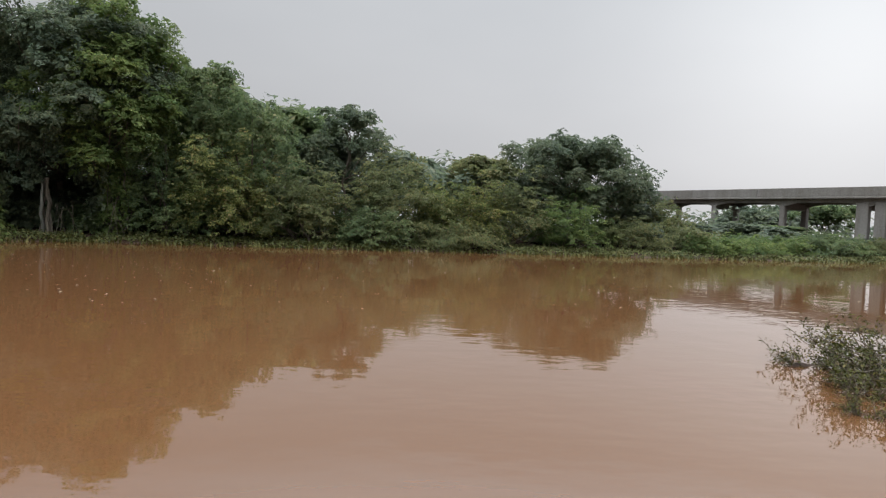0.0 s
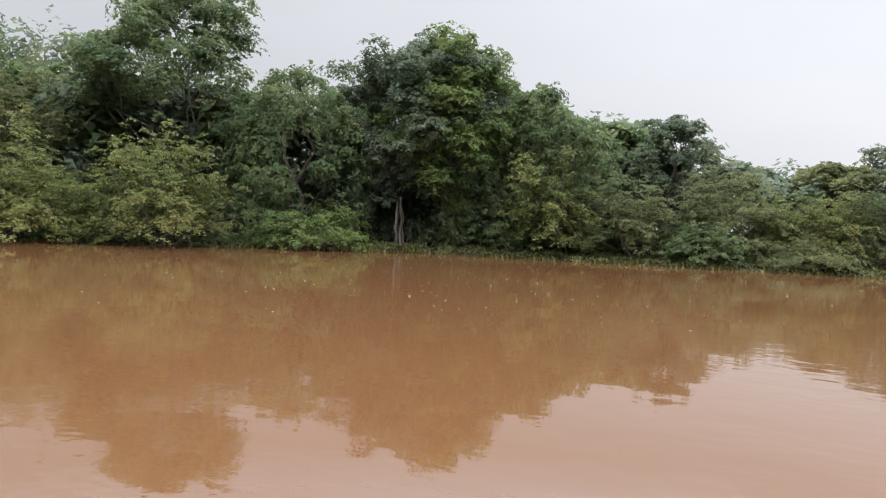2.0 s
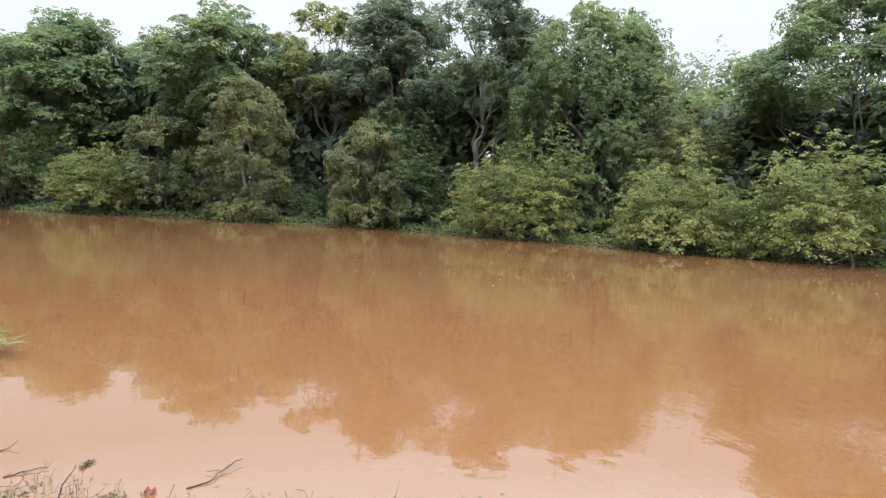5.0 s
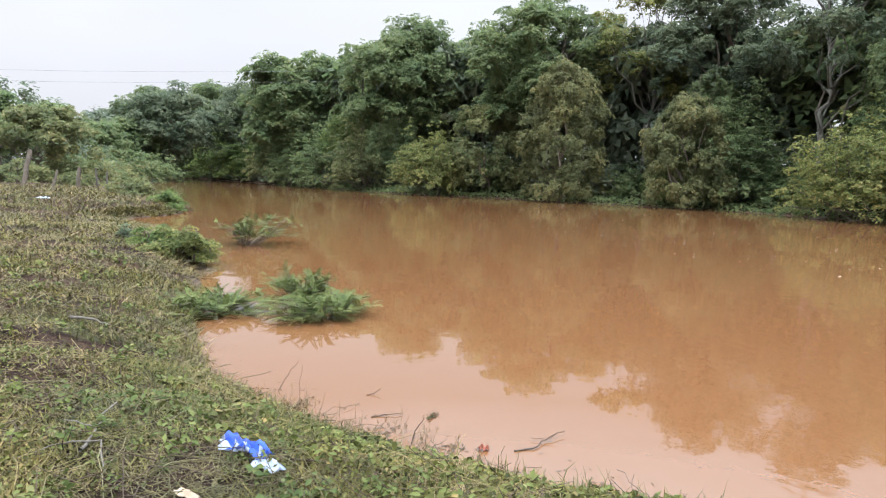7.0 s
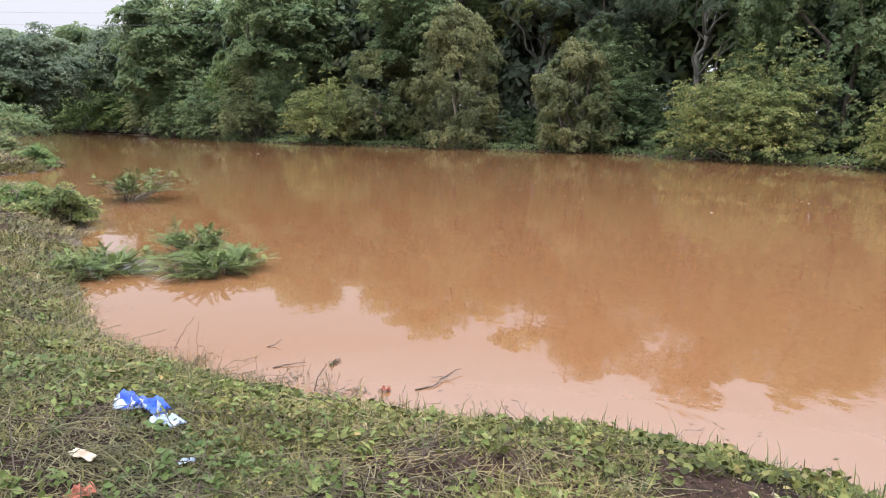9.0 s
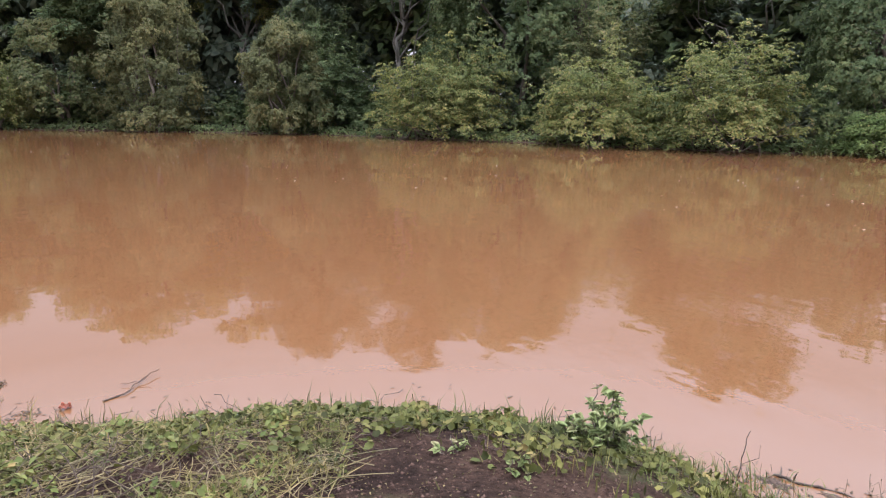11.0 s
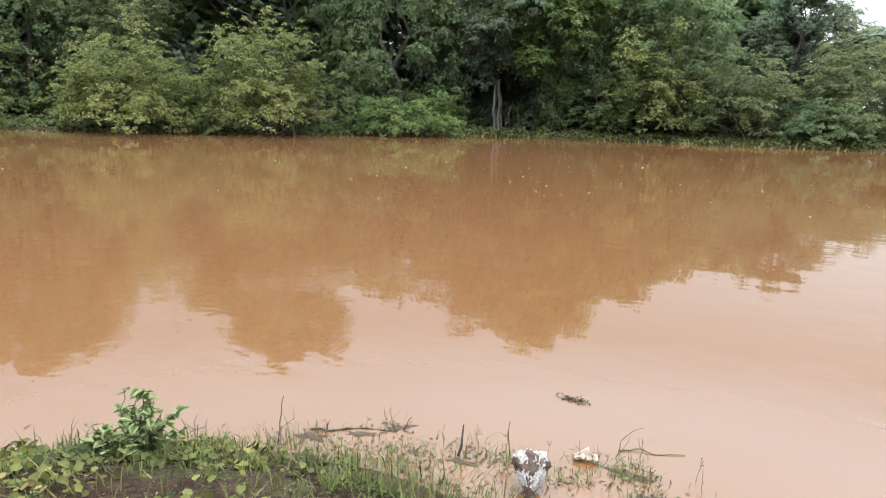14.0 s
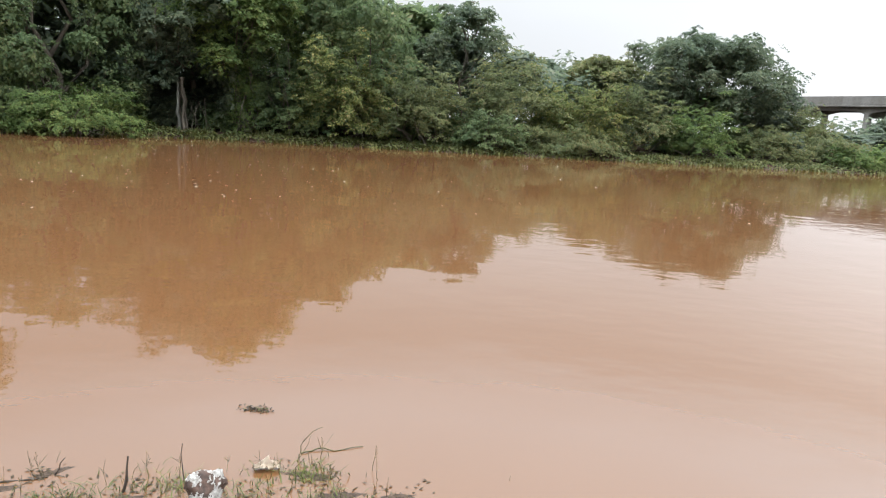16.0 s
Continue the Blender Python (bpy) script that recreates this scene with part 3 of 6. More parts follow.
def plant(name, label, shape, x, y, top, R, mat, cover=0.43, size=0.0, foot=None, bark=None, group="trees and shrubs of the far bank", seed=None, plain=False, lift=0.0):
    """A tree or shrub that reaches the height top, with a crown of radius R."""
    seed_box[0] += 1
    rng = np.random.default_rng(seed or seed_box[0])
    z = ground_at(x, y) if foot is None else foot
    z = max(z, -0.1)
    H = top - z
    ob = thing(name, x, y, z, label, {"bush": "bush", "bare": "tree"}.get(shape, "tree"), group)
    bark = bark or (BARK_PALE if shape == "open" else BARK)
    if shape == "bare":
        paths = [(bend(rng, (0, 0, -0.2), (0, 0, H * 0.5), 5, 0.02), np.linspace(0.16, 0.1, 5))]
        twigs = []
        for k in range(46):
            a = rng.uniform(0, 2 * np.pi)
            end = np.array([np.cos(a) * R * rng.uniform(0.2, 1), np.sin(a) * R * rng.uniform(0.2, 1), H * rng.uniform(0.72, 1.0)])
            twigs.append((bend(rng, (0, 0, H * rng.uniform(0.3, 0.55)), end, 6, 0.06), np.linspace(0.05, 0.012, 6)))
        part_np("trunk", *tubes(paths, 7), bark, ob, soft=True)
        for path in twigs:
            part_np("twig", *tubes([path], 4), bark, ob, soft=True)
        return ob
    c, ax = crown_clumps(rng, shape, R, H)
    if lift:
        keep = c[:, 2] > lift * H
        c, ax = c[keep], ax[keep]
    size = size or (0.163 if shape == "bush" else 0.225 if abs(x) + abs(y) < 72 else 0.29 if abs(x) + abs(y) < 110 else 0.43)
    cover *= 1.05 if shape in ("dome", "open") else 0.94
    trunk, limbs = stems(rng, shape, c, H, R)
    woody = "limb" if shape in ("dome", "open") else "stem"
    for k, path in enumerate(trunk):
        part_np("trunk" if k == 0 else woody, *tubes([path], 8), bark, ob, soft=True)
    for path in limbs if not plain else limbs[:2]:
        part_np(woody, *tubes([path], 5), bark, ob, soft=True)
    part_np("crown", *crown_leaves(rng, shape, c, ax, size, cover), mat, ob)
    return ob


plant("riverside_tree", "tall spreading green tree behind the bank shrubs", "dome", -75.5, -25.7, 19.8, 8.0, LEAF_MID)
plant("riverside_tree", "very tall full green tree behind vine-hung bank", "dome", -68.2, -8.7, 21.5, 7.0, LEAF_MID)
plant("riverside_tree", "thin tall tree with pale limbs and sparse yellowish leaves", "open", -66.2, 0.8, 20.9, 5.0, LEAF_YELLOW)
plant("riverside_tree", "tall dark green tree with dense crown", "dome", -63.6, 7.6, 23.3, 6.3, LEAF_DARK)
plant("riverside_tree", "tall airy tree with visible grey limbs and sky gaps", "open", -56.3, 14.4, 21.2, 6.6, LEAF_DARK)
plant("vine_covered_tree", "tree smothered by green vines in a leaning cone", "vine", -49.6, 21.2, 17.9, 6.6, LEAF_MID, 0.36)
plant("shrub", "tangled dull green shrub behind the bank bushes", "bush", -42.2, 24.7, 13.0, 4.0, LEAF_OLIVE)
plant("bare_tree", "small leafless grey tree with fine upright twigs", "bare", -45.6, 24.4, 13.5, 1.7, BARK_PALE)
plant("riverside_tree", "round-crowned dark tree with sky showing through its limbs", "open", -36.9, 32.1, 17.5, 6.7, LEAF_MID)
plant("vine_covered_tree", "dark green tree hung with leafy vines", "vine", -28.8, 35.2, 11.3, 4.8, LEAF_MID, 0.55)
plant("vine_covered_tree", "huge dark vine-draped tree with pale bare trunk", "dome", -24.0, 42.2, 16.0, 7.4, LEAF_DARK, 0.44, lift=0.12)
plant("riverside_tree", "broad tree crown of bright fresh green leaves", "dome", -20.1, 40.9, 14.7, 4.9, LEAF_FRESH)
plant("vine_covered_tree", "vine-covered green tree on the sloping wood edge", "vine", -13.0, 44.0, 9.9, 4.2, LEAF_MID)
plant("riverside_tree", "small round dark green tree rising over shrubs", "dome", -7.2, 49.2, 10.3, 3.3, LEAF_DARK, 0.75, 0.2)
plant("riverside_tree", "wide dark dome-crowned tree beside the bridge", "dome", 10.4, 56.9, 9.7, 7.2, LEAF_DARK, 0.48)
plant("vine_covered_tree", "olive-brown column of hanging vines at the water edge", "vine", -61.3, -5.5, 12.0, 3.7, LEAF_DRAPE, 0.75)
plant("vine_covered_tree", "pale olive vine mound drooping to the water", "vine", -56.3, 4.6, 8.3, 3.4, LEAF_DRAPE, 0.75)
plant("shrub", "dense dark green shrub between vine mounds", "bush", -57.0, 7.9, 10.7, 4.3, LEAF_MID)
plant("bush", "rounded yellow-green bush overhanging the water", "bush", -45.9, 14.3, 7.2, 5.2, LEAF_YELLOW)
plant("bush", "broad yellow-green bush drooping into the river", "bush", -36.4, 21.1, 6.6, 4.6, LEAF_YELLOW)
plant("bush", "tall yellow-green bush with arching sprays over water", "bush", -30.7, 25.8, 7.7, 4.5, LEAF_YELLOW)
plant("shrub", "upright green shrub at the dark wood edge", "bush", -27.4, 32.7, 5.2, 2.0, LEAF_MID)
plant("bush", "low rounded green bush on the bank", "bush", -25.1, 32.1, 3.4, 3.4, LEAF_FRESH)
plant("shrub", "dense mid-green shrub on the river bank", "bush", -16.6, 40.8, 5.6, 2.6, LEAF_MID)
plant("shrub", "dense yellowish shrub with drooping sprays on bank", "bush", -13.5, 41.7, 7.2, 4.0, LEAF_YELLOW)
plant("shrub", "dense olive shrub with drooping sprays on bank", "bush", -8.8, 42.7, 6.1, 3.4, LEAF_OLIVE)
plant("shrub", "dense olive shrub with drooping sprays on bank", "bush", -3.2, 46.3, 7.4, 4.1, LEAF_OLIVE)
plant("shrub", "dense yellowish shrub with drooping sprays on bank", "bush", 1.3, 47.2, 7.2, 3.7, LEAF_YELLOW)
plant("shrub", "dense olive shrub with drooping sprays on bank", "bush", 5.0, 47.8, 6.8, 2.9, LEAF_OLIVE)
plant("shrub", "dense mid-green shrub on the river bank", "bush", -4.5, 43.3, 3.9, 3.1, LEAF_MID)
plant("shrub", "dense olive shrub with drooping sprays on bank", "bush", 1.1, 45.0, 3.3, 3.5, LEAF_OLIVE)
plant("shrub", "leafy bright green shrub on the river bank", "bush", 9.2, 49.0, 4.2, 3.0, LEAF_FRESH)
plant("shrub", "dense olive shrub with drooping sprays on bank", "bush", 14.4, 51.2, 3.8, 3.1, LEAF_OLIVE)
plant("shrub", "dense olive shrub with drooping sprays on bank", "bush", 19.2, 53.2, 3.2, 3.2, LEAF_OLIVE)
plant("shrub", "leafy bright green shrub on the river bank", "bush", 25.1, 53.7, 2.0, 3.3, LEAF_FRESH)
plant("shrub", "dense mid-green shrub on the river bank", "bush", 31.5, 57.0, 2.2, 3.4, LEAF_MID)
plant("shrub", "dense olive shrub with drooping sprays on bank", "bush", 37.9, 59.0, 2.2, 3.1, LEAF_OLIVE)
plant("shrub", "leafy bright green shrub on the river bank", "bush", 20.9, 51.0, 2.1, 2.8, LEAF_FRESH)
plant("riverside_tree", "tall dense green tree along the river bend", "dome", -88.9, -44.2, 19.3, 9.5, LEAF_MID)
plant("riverside_tree", "tall dense green tree along the river bend", "dome", -121.6, -81.1, 20.2, 10.0, LEAF_MID)
plant("riverside_tree", "tall dense green tree along the river bend", "dome", -145.2, -115.4, 22.2, 9.8, LEAF_MID)
plant("riverside_tree", "tall dense green tree along the river bend", "dome", -75.6, -15.5, 18.6, 6.0, LEAF_MID)
plant("shrub", "leafy bright green shrub on the river bank", "bush", -99.5, -60.6, 12.5, 5.5, LEAF_FRESH)
plant("shrub", "dense mid-green shrub on the river bank", "bush", -84.0, -42.9, 10.5, 4.9, LEAF_MID)
plant("shrub", "dense olive shrub with drooping sprays on bank", "bush", -72.3, -28.8, 9.0, 4.5, LEAF_OLIVE)
plant("bush", "yellow-green bush at the water edge", "bush", -65.9, -19.0, 7.7, 4.5, LEAF_YELLOW)
plant("vine_covered_tree", "olive tree draped with hanging vines", "vine", -66.9, -13.5, 9.3, 4.5, LEAF_OLIVE)
plant("shrub", "dense olive shrub with drooping sprays on bank", "bush", -138.4, -102.3, 12.7, 7.5, LEAF_OLIVE, 0.38, 0.52)
plant("shrub", "leafy bright green shrub on the river bank", "bush", -59.0, 3.8, 5.3, 2.6, LEAF_FRESH)
plant("vine_covered_tree", "vine-covered green tree behind the bank shrubs", "vine", -15.6, 44.5, 11.4, 3.8, LEAF_MID)
plant("vine_curtain", "bright green leafy vine curtain hanging to the ground", "vine", -19.4, 40.2, 5.9, 1.1, LEAF_FRESH, 0.6, 0.2)
plant("shrub", "dark leafy shrub in the shade of the great tree", "bush", -24.5, 45.5, 4.8, 3.2, LEAF_DARK)
plant("shrub", "dark leafy shrub in the shade of the great tree", "bush", -20.0, 46.5, 5.2, 3.2, LEAF_DARK)
plant("shrub", "dark leafy shrub in the shade of the great tree", "bush", -15.5, 47.0, 5.0, 3.2, LEAF_DARK)
plant("shrub", "low dark shrub behind the pale trunk", "bush", -24.5, 40.5, 2.9, 2.2, LEAF_DARK)
plant("shrub", "low dark shrub behind the pale trunk", "bush", -20.6, 41.6, 3.2, 2.2, LEAF_DARK)
# trees and shrubs beyond and below the bridge
plant("riverside_tree", "dark round tree beyond the concrete bridge", "dome", 38.3, 83.6, 5.4, 4.2, LEAF_DARK, 0.5, 0.36)
plant("riverside_tree", "dark round tree beyond the concrete bridge", "dome", 45.0, 89.3, 6.3, 4.5, LEAF_DARK, 0.5, 0.36)
plant("riverside_tree", "broad dark tree behind the bridge columns", "dome", 45.3, 78.5, 6.0, 5.0, LEAF_MID, 0.5, 0.36)
plant("shrub", "dense green shrub below the bridge girders", "bush", 31.8, 73.4, 3.4, 3.6, LEAF_MID, 0.45, 0.26)
plant("shrub", "leafy green shrub hiding the foot of a bridge column", "bush", 26.2, 57.0, 2.1, 2.6, LEAF_MID)
plant("shrub", "leafy green shrub hiding the foot of a bridge column", "bush", 29.0, 55.4, 2.2, 2.6, LEAF_FRESH)
plant("shrub", "dark green shrub before the heavy bridge pier", "bush", 33.4, 56.2, 2.6, 2.8, LEAF_MID)
plant("shrub", "dense olive shrub beside the dark dome-crowned tree", "bush", 20.4, 58.4, 3.7, 1.9, LEAF_OLIVE)
plant("shrub", "dark green shrub before the heavy bridge pier", "bush", 40.5, 60.0, 2.4, 3.6, LEAF_MID)
plant("riverside_tree", "tall dense green tree along the river bend", "dome", -104.0, -62.0, 17.5, 8.5, LEAF_DARK)
plant("shrub", "dense olive shrub with drooping sprays on bank", "bush", -91.0, -50.5, 8.0, 5.0, LEAF_OLIVE, 0.42, 0.3)
plant("shrub", "dense mid-green shrub on the river bank", "bush", -78.5, -36.0, 9.5, 5.0, LEAF_MID, 0.42, 0.28)
plant("shrub", "leafy bright green shrub on the river bank", "bush", -110.0, -73.0, 10.0, 6.0, LEAF_FRESH, 0.42, 0.34)
plant("shrub", "dense mid-green shrub on the river bank", "bush", -122.0, -88.0, 10.0, 7.0, LEAF_MID, 0.42, 0.4)
plant("shrub", "dense olive shrub under the bridge end", "bush", 18.4, 58.6, 5.4, 3.0, LEAF_OLIVE)
plant("shrub", "dense green shrub under the bridge end", "bush", 20.2, 60.2, 4.7, 1.9, LEAF_MID)
plant("shrub", "dark leafy shrub in the shade of the great tree", "bush", -28.5, 44.0, 6.5, 4.2, LEAF_DARK, 0.45, 0.24)
plant("shrub", "dark leafy shrub in the shade of the great tree", "bush", -22.5, 47.5, 7.0, 4.4, LEAF_DARK, 0.45, 0.24)
plant("shrub", "dark leafy shrub in the shade of the great tree", "bush", -17.5, 48.0, 7.0, 4.4, LEAF_DARK, 0.45, 0.24)
plant("shrub", "dark leafy shrub in the shade of the great tree", "bush", -11.0, 48.5, 6.0, 4.0, LEAF_DARK, 0.45, 0.24)
plant("riverside_tree", "olive tree between the shrubs and the dark dome tree", "dome", 3.2, 54.0, 7.7, 3.6, LEAF_OLIVE, 0.5, 0.22)
plant("shrub", "dark leafy shrub filling the wood edge", "bush", -24.2, 43.6, 5.7, 3.2, LEAF_DARK, 0.42, 0.3)
plant("shrub", "dark leafy shrub filling the wood edge", "bush", -27.3, 44.1, 5.7, 3.2, LEAF_DARK, 0.42, 0.3)
plant("shrub", "dark leafy shrub filling the wood edge", "bush", -68.1, -8.6, 7.5, 4.0, LEAF_DARK, 0.42, 0.3)
plant("shrub", "dark leafy shrub filling the wood edge", "bush", -68.6, -0.1, 6.9, 4.0, LEAF_DARK, 0.42, 0.3)
plant("shrub", "dark leafy shrub filling the wood edge", "bush", -71.2, -14.4, 7.4, 4.0, LEAF_DARK, 0.42, 0.3)
plant("shrub", "dark leafy shrub filling the wood edge", "bush", -60.8, 14.8, 7.3, 3.6, LEAF_DARK, 0.42, 0.3)


SKYLINE = ([-160, -60, -46, -38, -31, -24, -20, -13, -6, 0.6, 8, 14, 18, 26, 60], [18.5, 19, 16.5, 13.0, 10.8, 12.3, 13.5, 12, 8.6, 6.6, 6, 4.6, 2.2, 2.0, 2.0])


def back_rows():
    """Plain woods behind the front row, three shrubs and three trees repeated."""
    rng = np.random.default_rng(5)
    protos = [plant("woodland_tree", "plain green tree in the woods behind the bank", "dome", 0, 0, 10, 4.6, m, 0.42, 0.82, 0.0, group="woods behind the bank", plain=True) for m in (LEAF_HAZED, LEAF_MID, LEAF_HAZED)]
    low = [plant("undergrowth_shrub", "dark leafy undergrowth shrub below the trees", "bush", 0, 0, 4.0, 2.8, m, 0.42, 0.48, 0.0, group="undergrowth of the far bank", plain=True) for m in (LEAF_HAZED, LEAF_MID, LEAF_HAZED)]
    line = rounded(FAR_SHORE[2:-1])
    first = {}
    carry = 0.0
    for a, b in zip(line[:-1], line[1:]):
        step = np.linalg.norm(b - a)
        nrm = np.array([(b - a)[1], -(b - a)[0]]) / step
        marks = np.arange(carry, step, 3.3)
        carry = (marks[-1] + 3.3 if len(marks) else carry) - step
        nrm = unit(nrm + unit((a + b) / 2))
        for s in marks:
            p = a + (b - a) * s / step
            left = np.clip((-p[0] - 10) / 40, 0, 1)
            tall = float(np.interp(p[0], *SKYLINE))
            far = max(1.0, -p[0] / 75)
            for kind, off, h in ((low, rng.uniform(4.5, 7), rng.uniform(2.4, 4.0) * (0.6 + 0.5 * left) * (0.55 if p[0] > 17 else 1.0)), (protos, rng.uniform(11, 15), tall * rng.uniform(0.78, 1.0))):
                if kind is protos and rng.random() < 0.15:
                    continue
                q = p + nrm * off + rng.normal(0, 0.6, 2)
                k = int(rng.integers(0, 3))
                o = kind[k]
                m = pose(q[0], q[1], ground_at(*q), 0, 0, rng.uniform(0, 360))
                sc = h / (10 if kind is protos else 4.0)
                if id(o) in first:
                    o = copy_thing(o, m)
                first[id(kind[k])] = True
                wide = (sc * 1.1 if kind is low else max(0.62, 0.5 + 0.45 * sc)) * far ** 0.3
                o.matrix_basis = m @ Matrix.Diagonal((wide, wide, sc, 1))


back_rows()


# ---- bridge ----
def build_bridge():
    ax, ay = 26.1, 83.3
    turn = math.degrees(math.atan2(60.6 - 83.3, 39.8 - 26.1))
    br = thing("bridge", ax, ay, 0, "grey concrete road bridge on paired columns over the river", "bridge", turn=turn)

    def box(name, x0, x1, y0, y1, z0, z1, parent, bevel=0.04, label=""):
        bm = bmesh.new()
        bmesh.ops.create_cube(bm, size=1.0)
        for v in bm.verts:
            v.co = Vector((x0 if v.co.x < 0 else x1, y0 if v.co.y < 0 else y1, z0 if v.co.z < 0 else z1))
        bmesh.ops.bevel(bm, geom=bm.edges[:], offset=bevel, segments=1, affect="EDGES")
        return part(name, bm, CONCRETE, parent, label)

    x0, x1, wide = -41.0, 98.0, 4.4
    box("deck_slab", x0, x1, -0.5, wide + 0.5, 5.62, 5.85, br)
    for y in (-0.45, wide + 0.25):
        for k in range(10):
            a = x0 + 13.9 * k
            box("parapet", a + 0.015, a + 13.885, y, y + 0.2, 5.853, 6.72, br, 0.03)
    rows = [0.9 + 8.15 * k for k in range(-5, 12)]
    for gy in (0.05, wide - 0.45):
        for a, b in zip(rows[:-1], rows[1:]):
            # girder with haunches that deepen towards the columns
            bm = bmesh.new()
            n = 14
            top, low = [], []
            for k in range(n + 1):
                s = k / n
                edge = min(s, 1 - s) * (b - a)
                depth = 0.36 + 0.42 * max(0.0, 1 - edge / 1.9) ** 1.5
                top.append((a + s * (b - a), 5.617))
                low.append((a + s * (b - a), 5.617 - depth))
            loop = [(x, z) for x, z in top] + [(x, z) for x, z in reversed(low)]
            f1 = [bm.verts.new((x, gy, z)) for x, z in loop]
            f2 = [bm.verts.new((x, gy + 0.4, z)) for x, z in loop]
            m = len(loop)
            for k in range(n):
                for fv in (f1, f2):
                    bm.faces.new((fv[k], fv[k + 1], fv[m - 2 - k], fv[m - 1 - k]))
            for k in range(m):
                bm.faces.new((f1[k], f1[(k + 1) % m], f2[(k + 1) % m], f2[k]))
            bmesh.ops.recalc_face_normals(bm, faces=bm.faces[:])
            part("girder", bm, CONCRETE, br)
    for k, x in enumerate(rows):
        heavy = k == 8
        for gy in (0.0, wide - 0.5):
            w = 0.28 if not heavy else 0.55
            box("column", x - w - (0.35 if heavy else 0), x + w - (0.35 if heavy else 0), gy - 0.02, gy + 0.55, -2.0, 5.0 if not heavy else 5.3, br, 0.05)
            if heavy:
                box("column", x + 0.75, x + 1.75, gy - 0.02, gy + 0.55, -2.0, 5.3, br, 0.05)
        box("cross_beam", x - 0.22, x + 0.22, 0.56, wide - 0.53, 4.55, 5.25, br, 0.04)


build_bridge()


# ---- grass fringe of the far bank ----
def blades(rng, px, py, pz, tall, thin, lean=0.5):
    """Grass blades of two bent pieces: vertices and triangles."""
    n = len(px)
    a = rng.uniform(0, 2 * np.pi, n)
    h = tall * rng.uniform(0.5, 1.35, n)
    w = thin * rng.uniform(0.6, 1.3, n)
    out = np.stack([np.cos(a), np.sin(a), np.zeros(n)], 1)
    side = np.stack([-np.sin(a), np.cos(a), np.zeros(n)], 1)
    foot = np.stack([px, py, pz], 1)
    ln = (lean * rng.uniform(0.1, 1.2, n) * h)[:, None]
    up = np.array([0, 0, 1.0])
    m = foot + out * ln * 0.35 + up * (h * 0.6)[:, None]
    tip = foot + out * ln + up * (h * rng.uniform(0.75, 1.0, n))[:, None]
    v = np.stack([foot - side * w[:, None] / 2, foot + side * w[:, None] / 2, m - side * w[:, None] * 0.4, m + side * w[:, None] * 0.4, tip], 1).reshape(-1, 3)
    i = np.arange(n)[:, None] * 5
    f = np.concatenate([i + [[0, 1, 3]], i + [[0, 3, 2]], i + [[2, 3, 4]]], 1).reshape(-1, 3)
    return v, f


def along_shore(rng, line, count, lo, hi, side):
    """Random places beside a shore line, from lo to hi metres inland."""
    line = np.array(line, float)
    seg = np.linalg.norm(np.diff(line, axis=0), axis=1)
    k = rng.choice(len(seg), count, p=seg / seg.sum())
    s = rng.random(count)[:, None]
    d = line[k + 1] - line[k]
    nrm = np.stack([d[:, 1], -d[:, 0]], 1) / seg[k][:, None] * side
    return line[k] + d * s + nrm * rng.uniform(lo, hi, count)[:, None]


def far_grass():
    rng = np.random.default_rng(21)
    p = along_shore(rng, FAR_SHORE[1:12], 22000, -0.7, 3.2, 1)
    p = p[waves(p[:, 0], p[:, 1], 5.0) + rng.normal(0, 0.4, len(p)) > -0.35]
    z = np.maximum(height(p[:, 0], p[:, 1]), -0.02)
    v, f = blades(rng, p[:, 0], p[:, 1], z, 0.21, 0.09, 1.4)
    tagged(part_np("bank_grass", v, f, GRASS), "pale green grass fringe along the far water edge", "grass", kind="stuff")
    p = along_shore(rng, FAR_SHORE[1:12], 9000, -0.3, 3.5, 1)
    z = np.maximum(height(p[:, 0], p[:, 1]), 0) + rng.uniform(0.03, 0.25, len(p))
    v, f = leaves(rng, np.stack([p[:, 0], p[:, 1], z], 1), rng.normal(0, 0.4, (len(p), 3)) + [0, 0, 1], 0.2, 0.14)
    tagged(part_np("bank_creeper", v, f, LEAF_OLIVE), "low green creeper on the far bank shelf", "creeper", kind="stuff")
    # rank weeds under the overhanging bushes
    p = along_shore(rng, FAR_SHORE[10:-4], 15000, -0.25, 3.0, 1)
    up = rng.random(len(p)) ** 2 * (0.35 + 0.35 * waves(p[:, 0], p[:, 1], 4.0))
    z = np.maximum(height(p[:, 0], p[:, 1]), 0) + 0.03 + np.abs(up)
    v, f = leaves(rng, np.stack([p[:, 0], p[:, 1], z], 1), rng.normal(0, 0.4, (len(p), 3)) + [0, 0, 1], 0.26, 0.16)
    tagged(part_np("bank_weeds", v, f, LEAF_MID), "low green weeds along the wooded water edge", "weeds", kind="stuff")


far_grass()


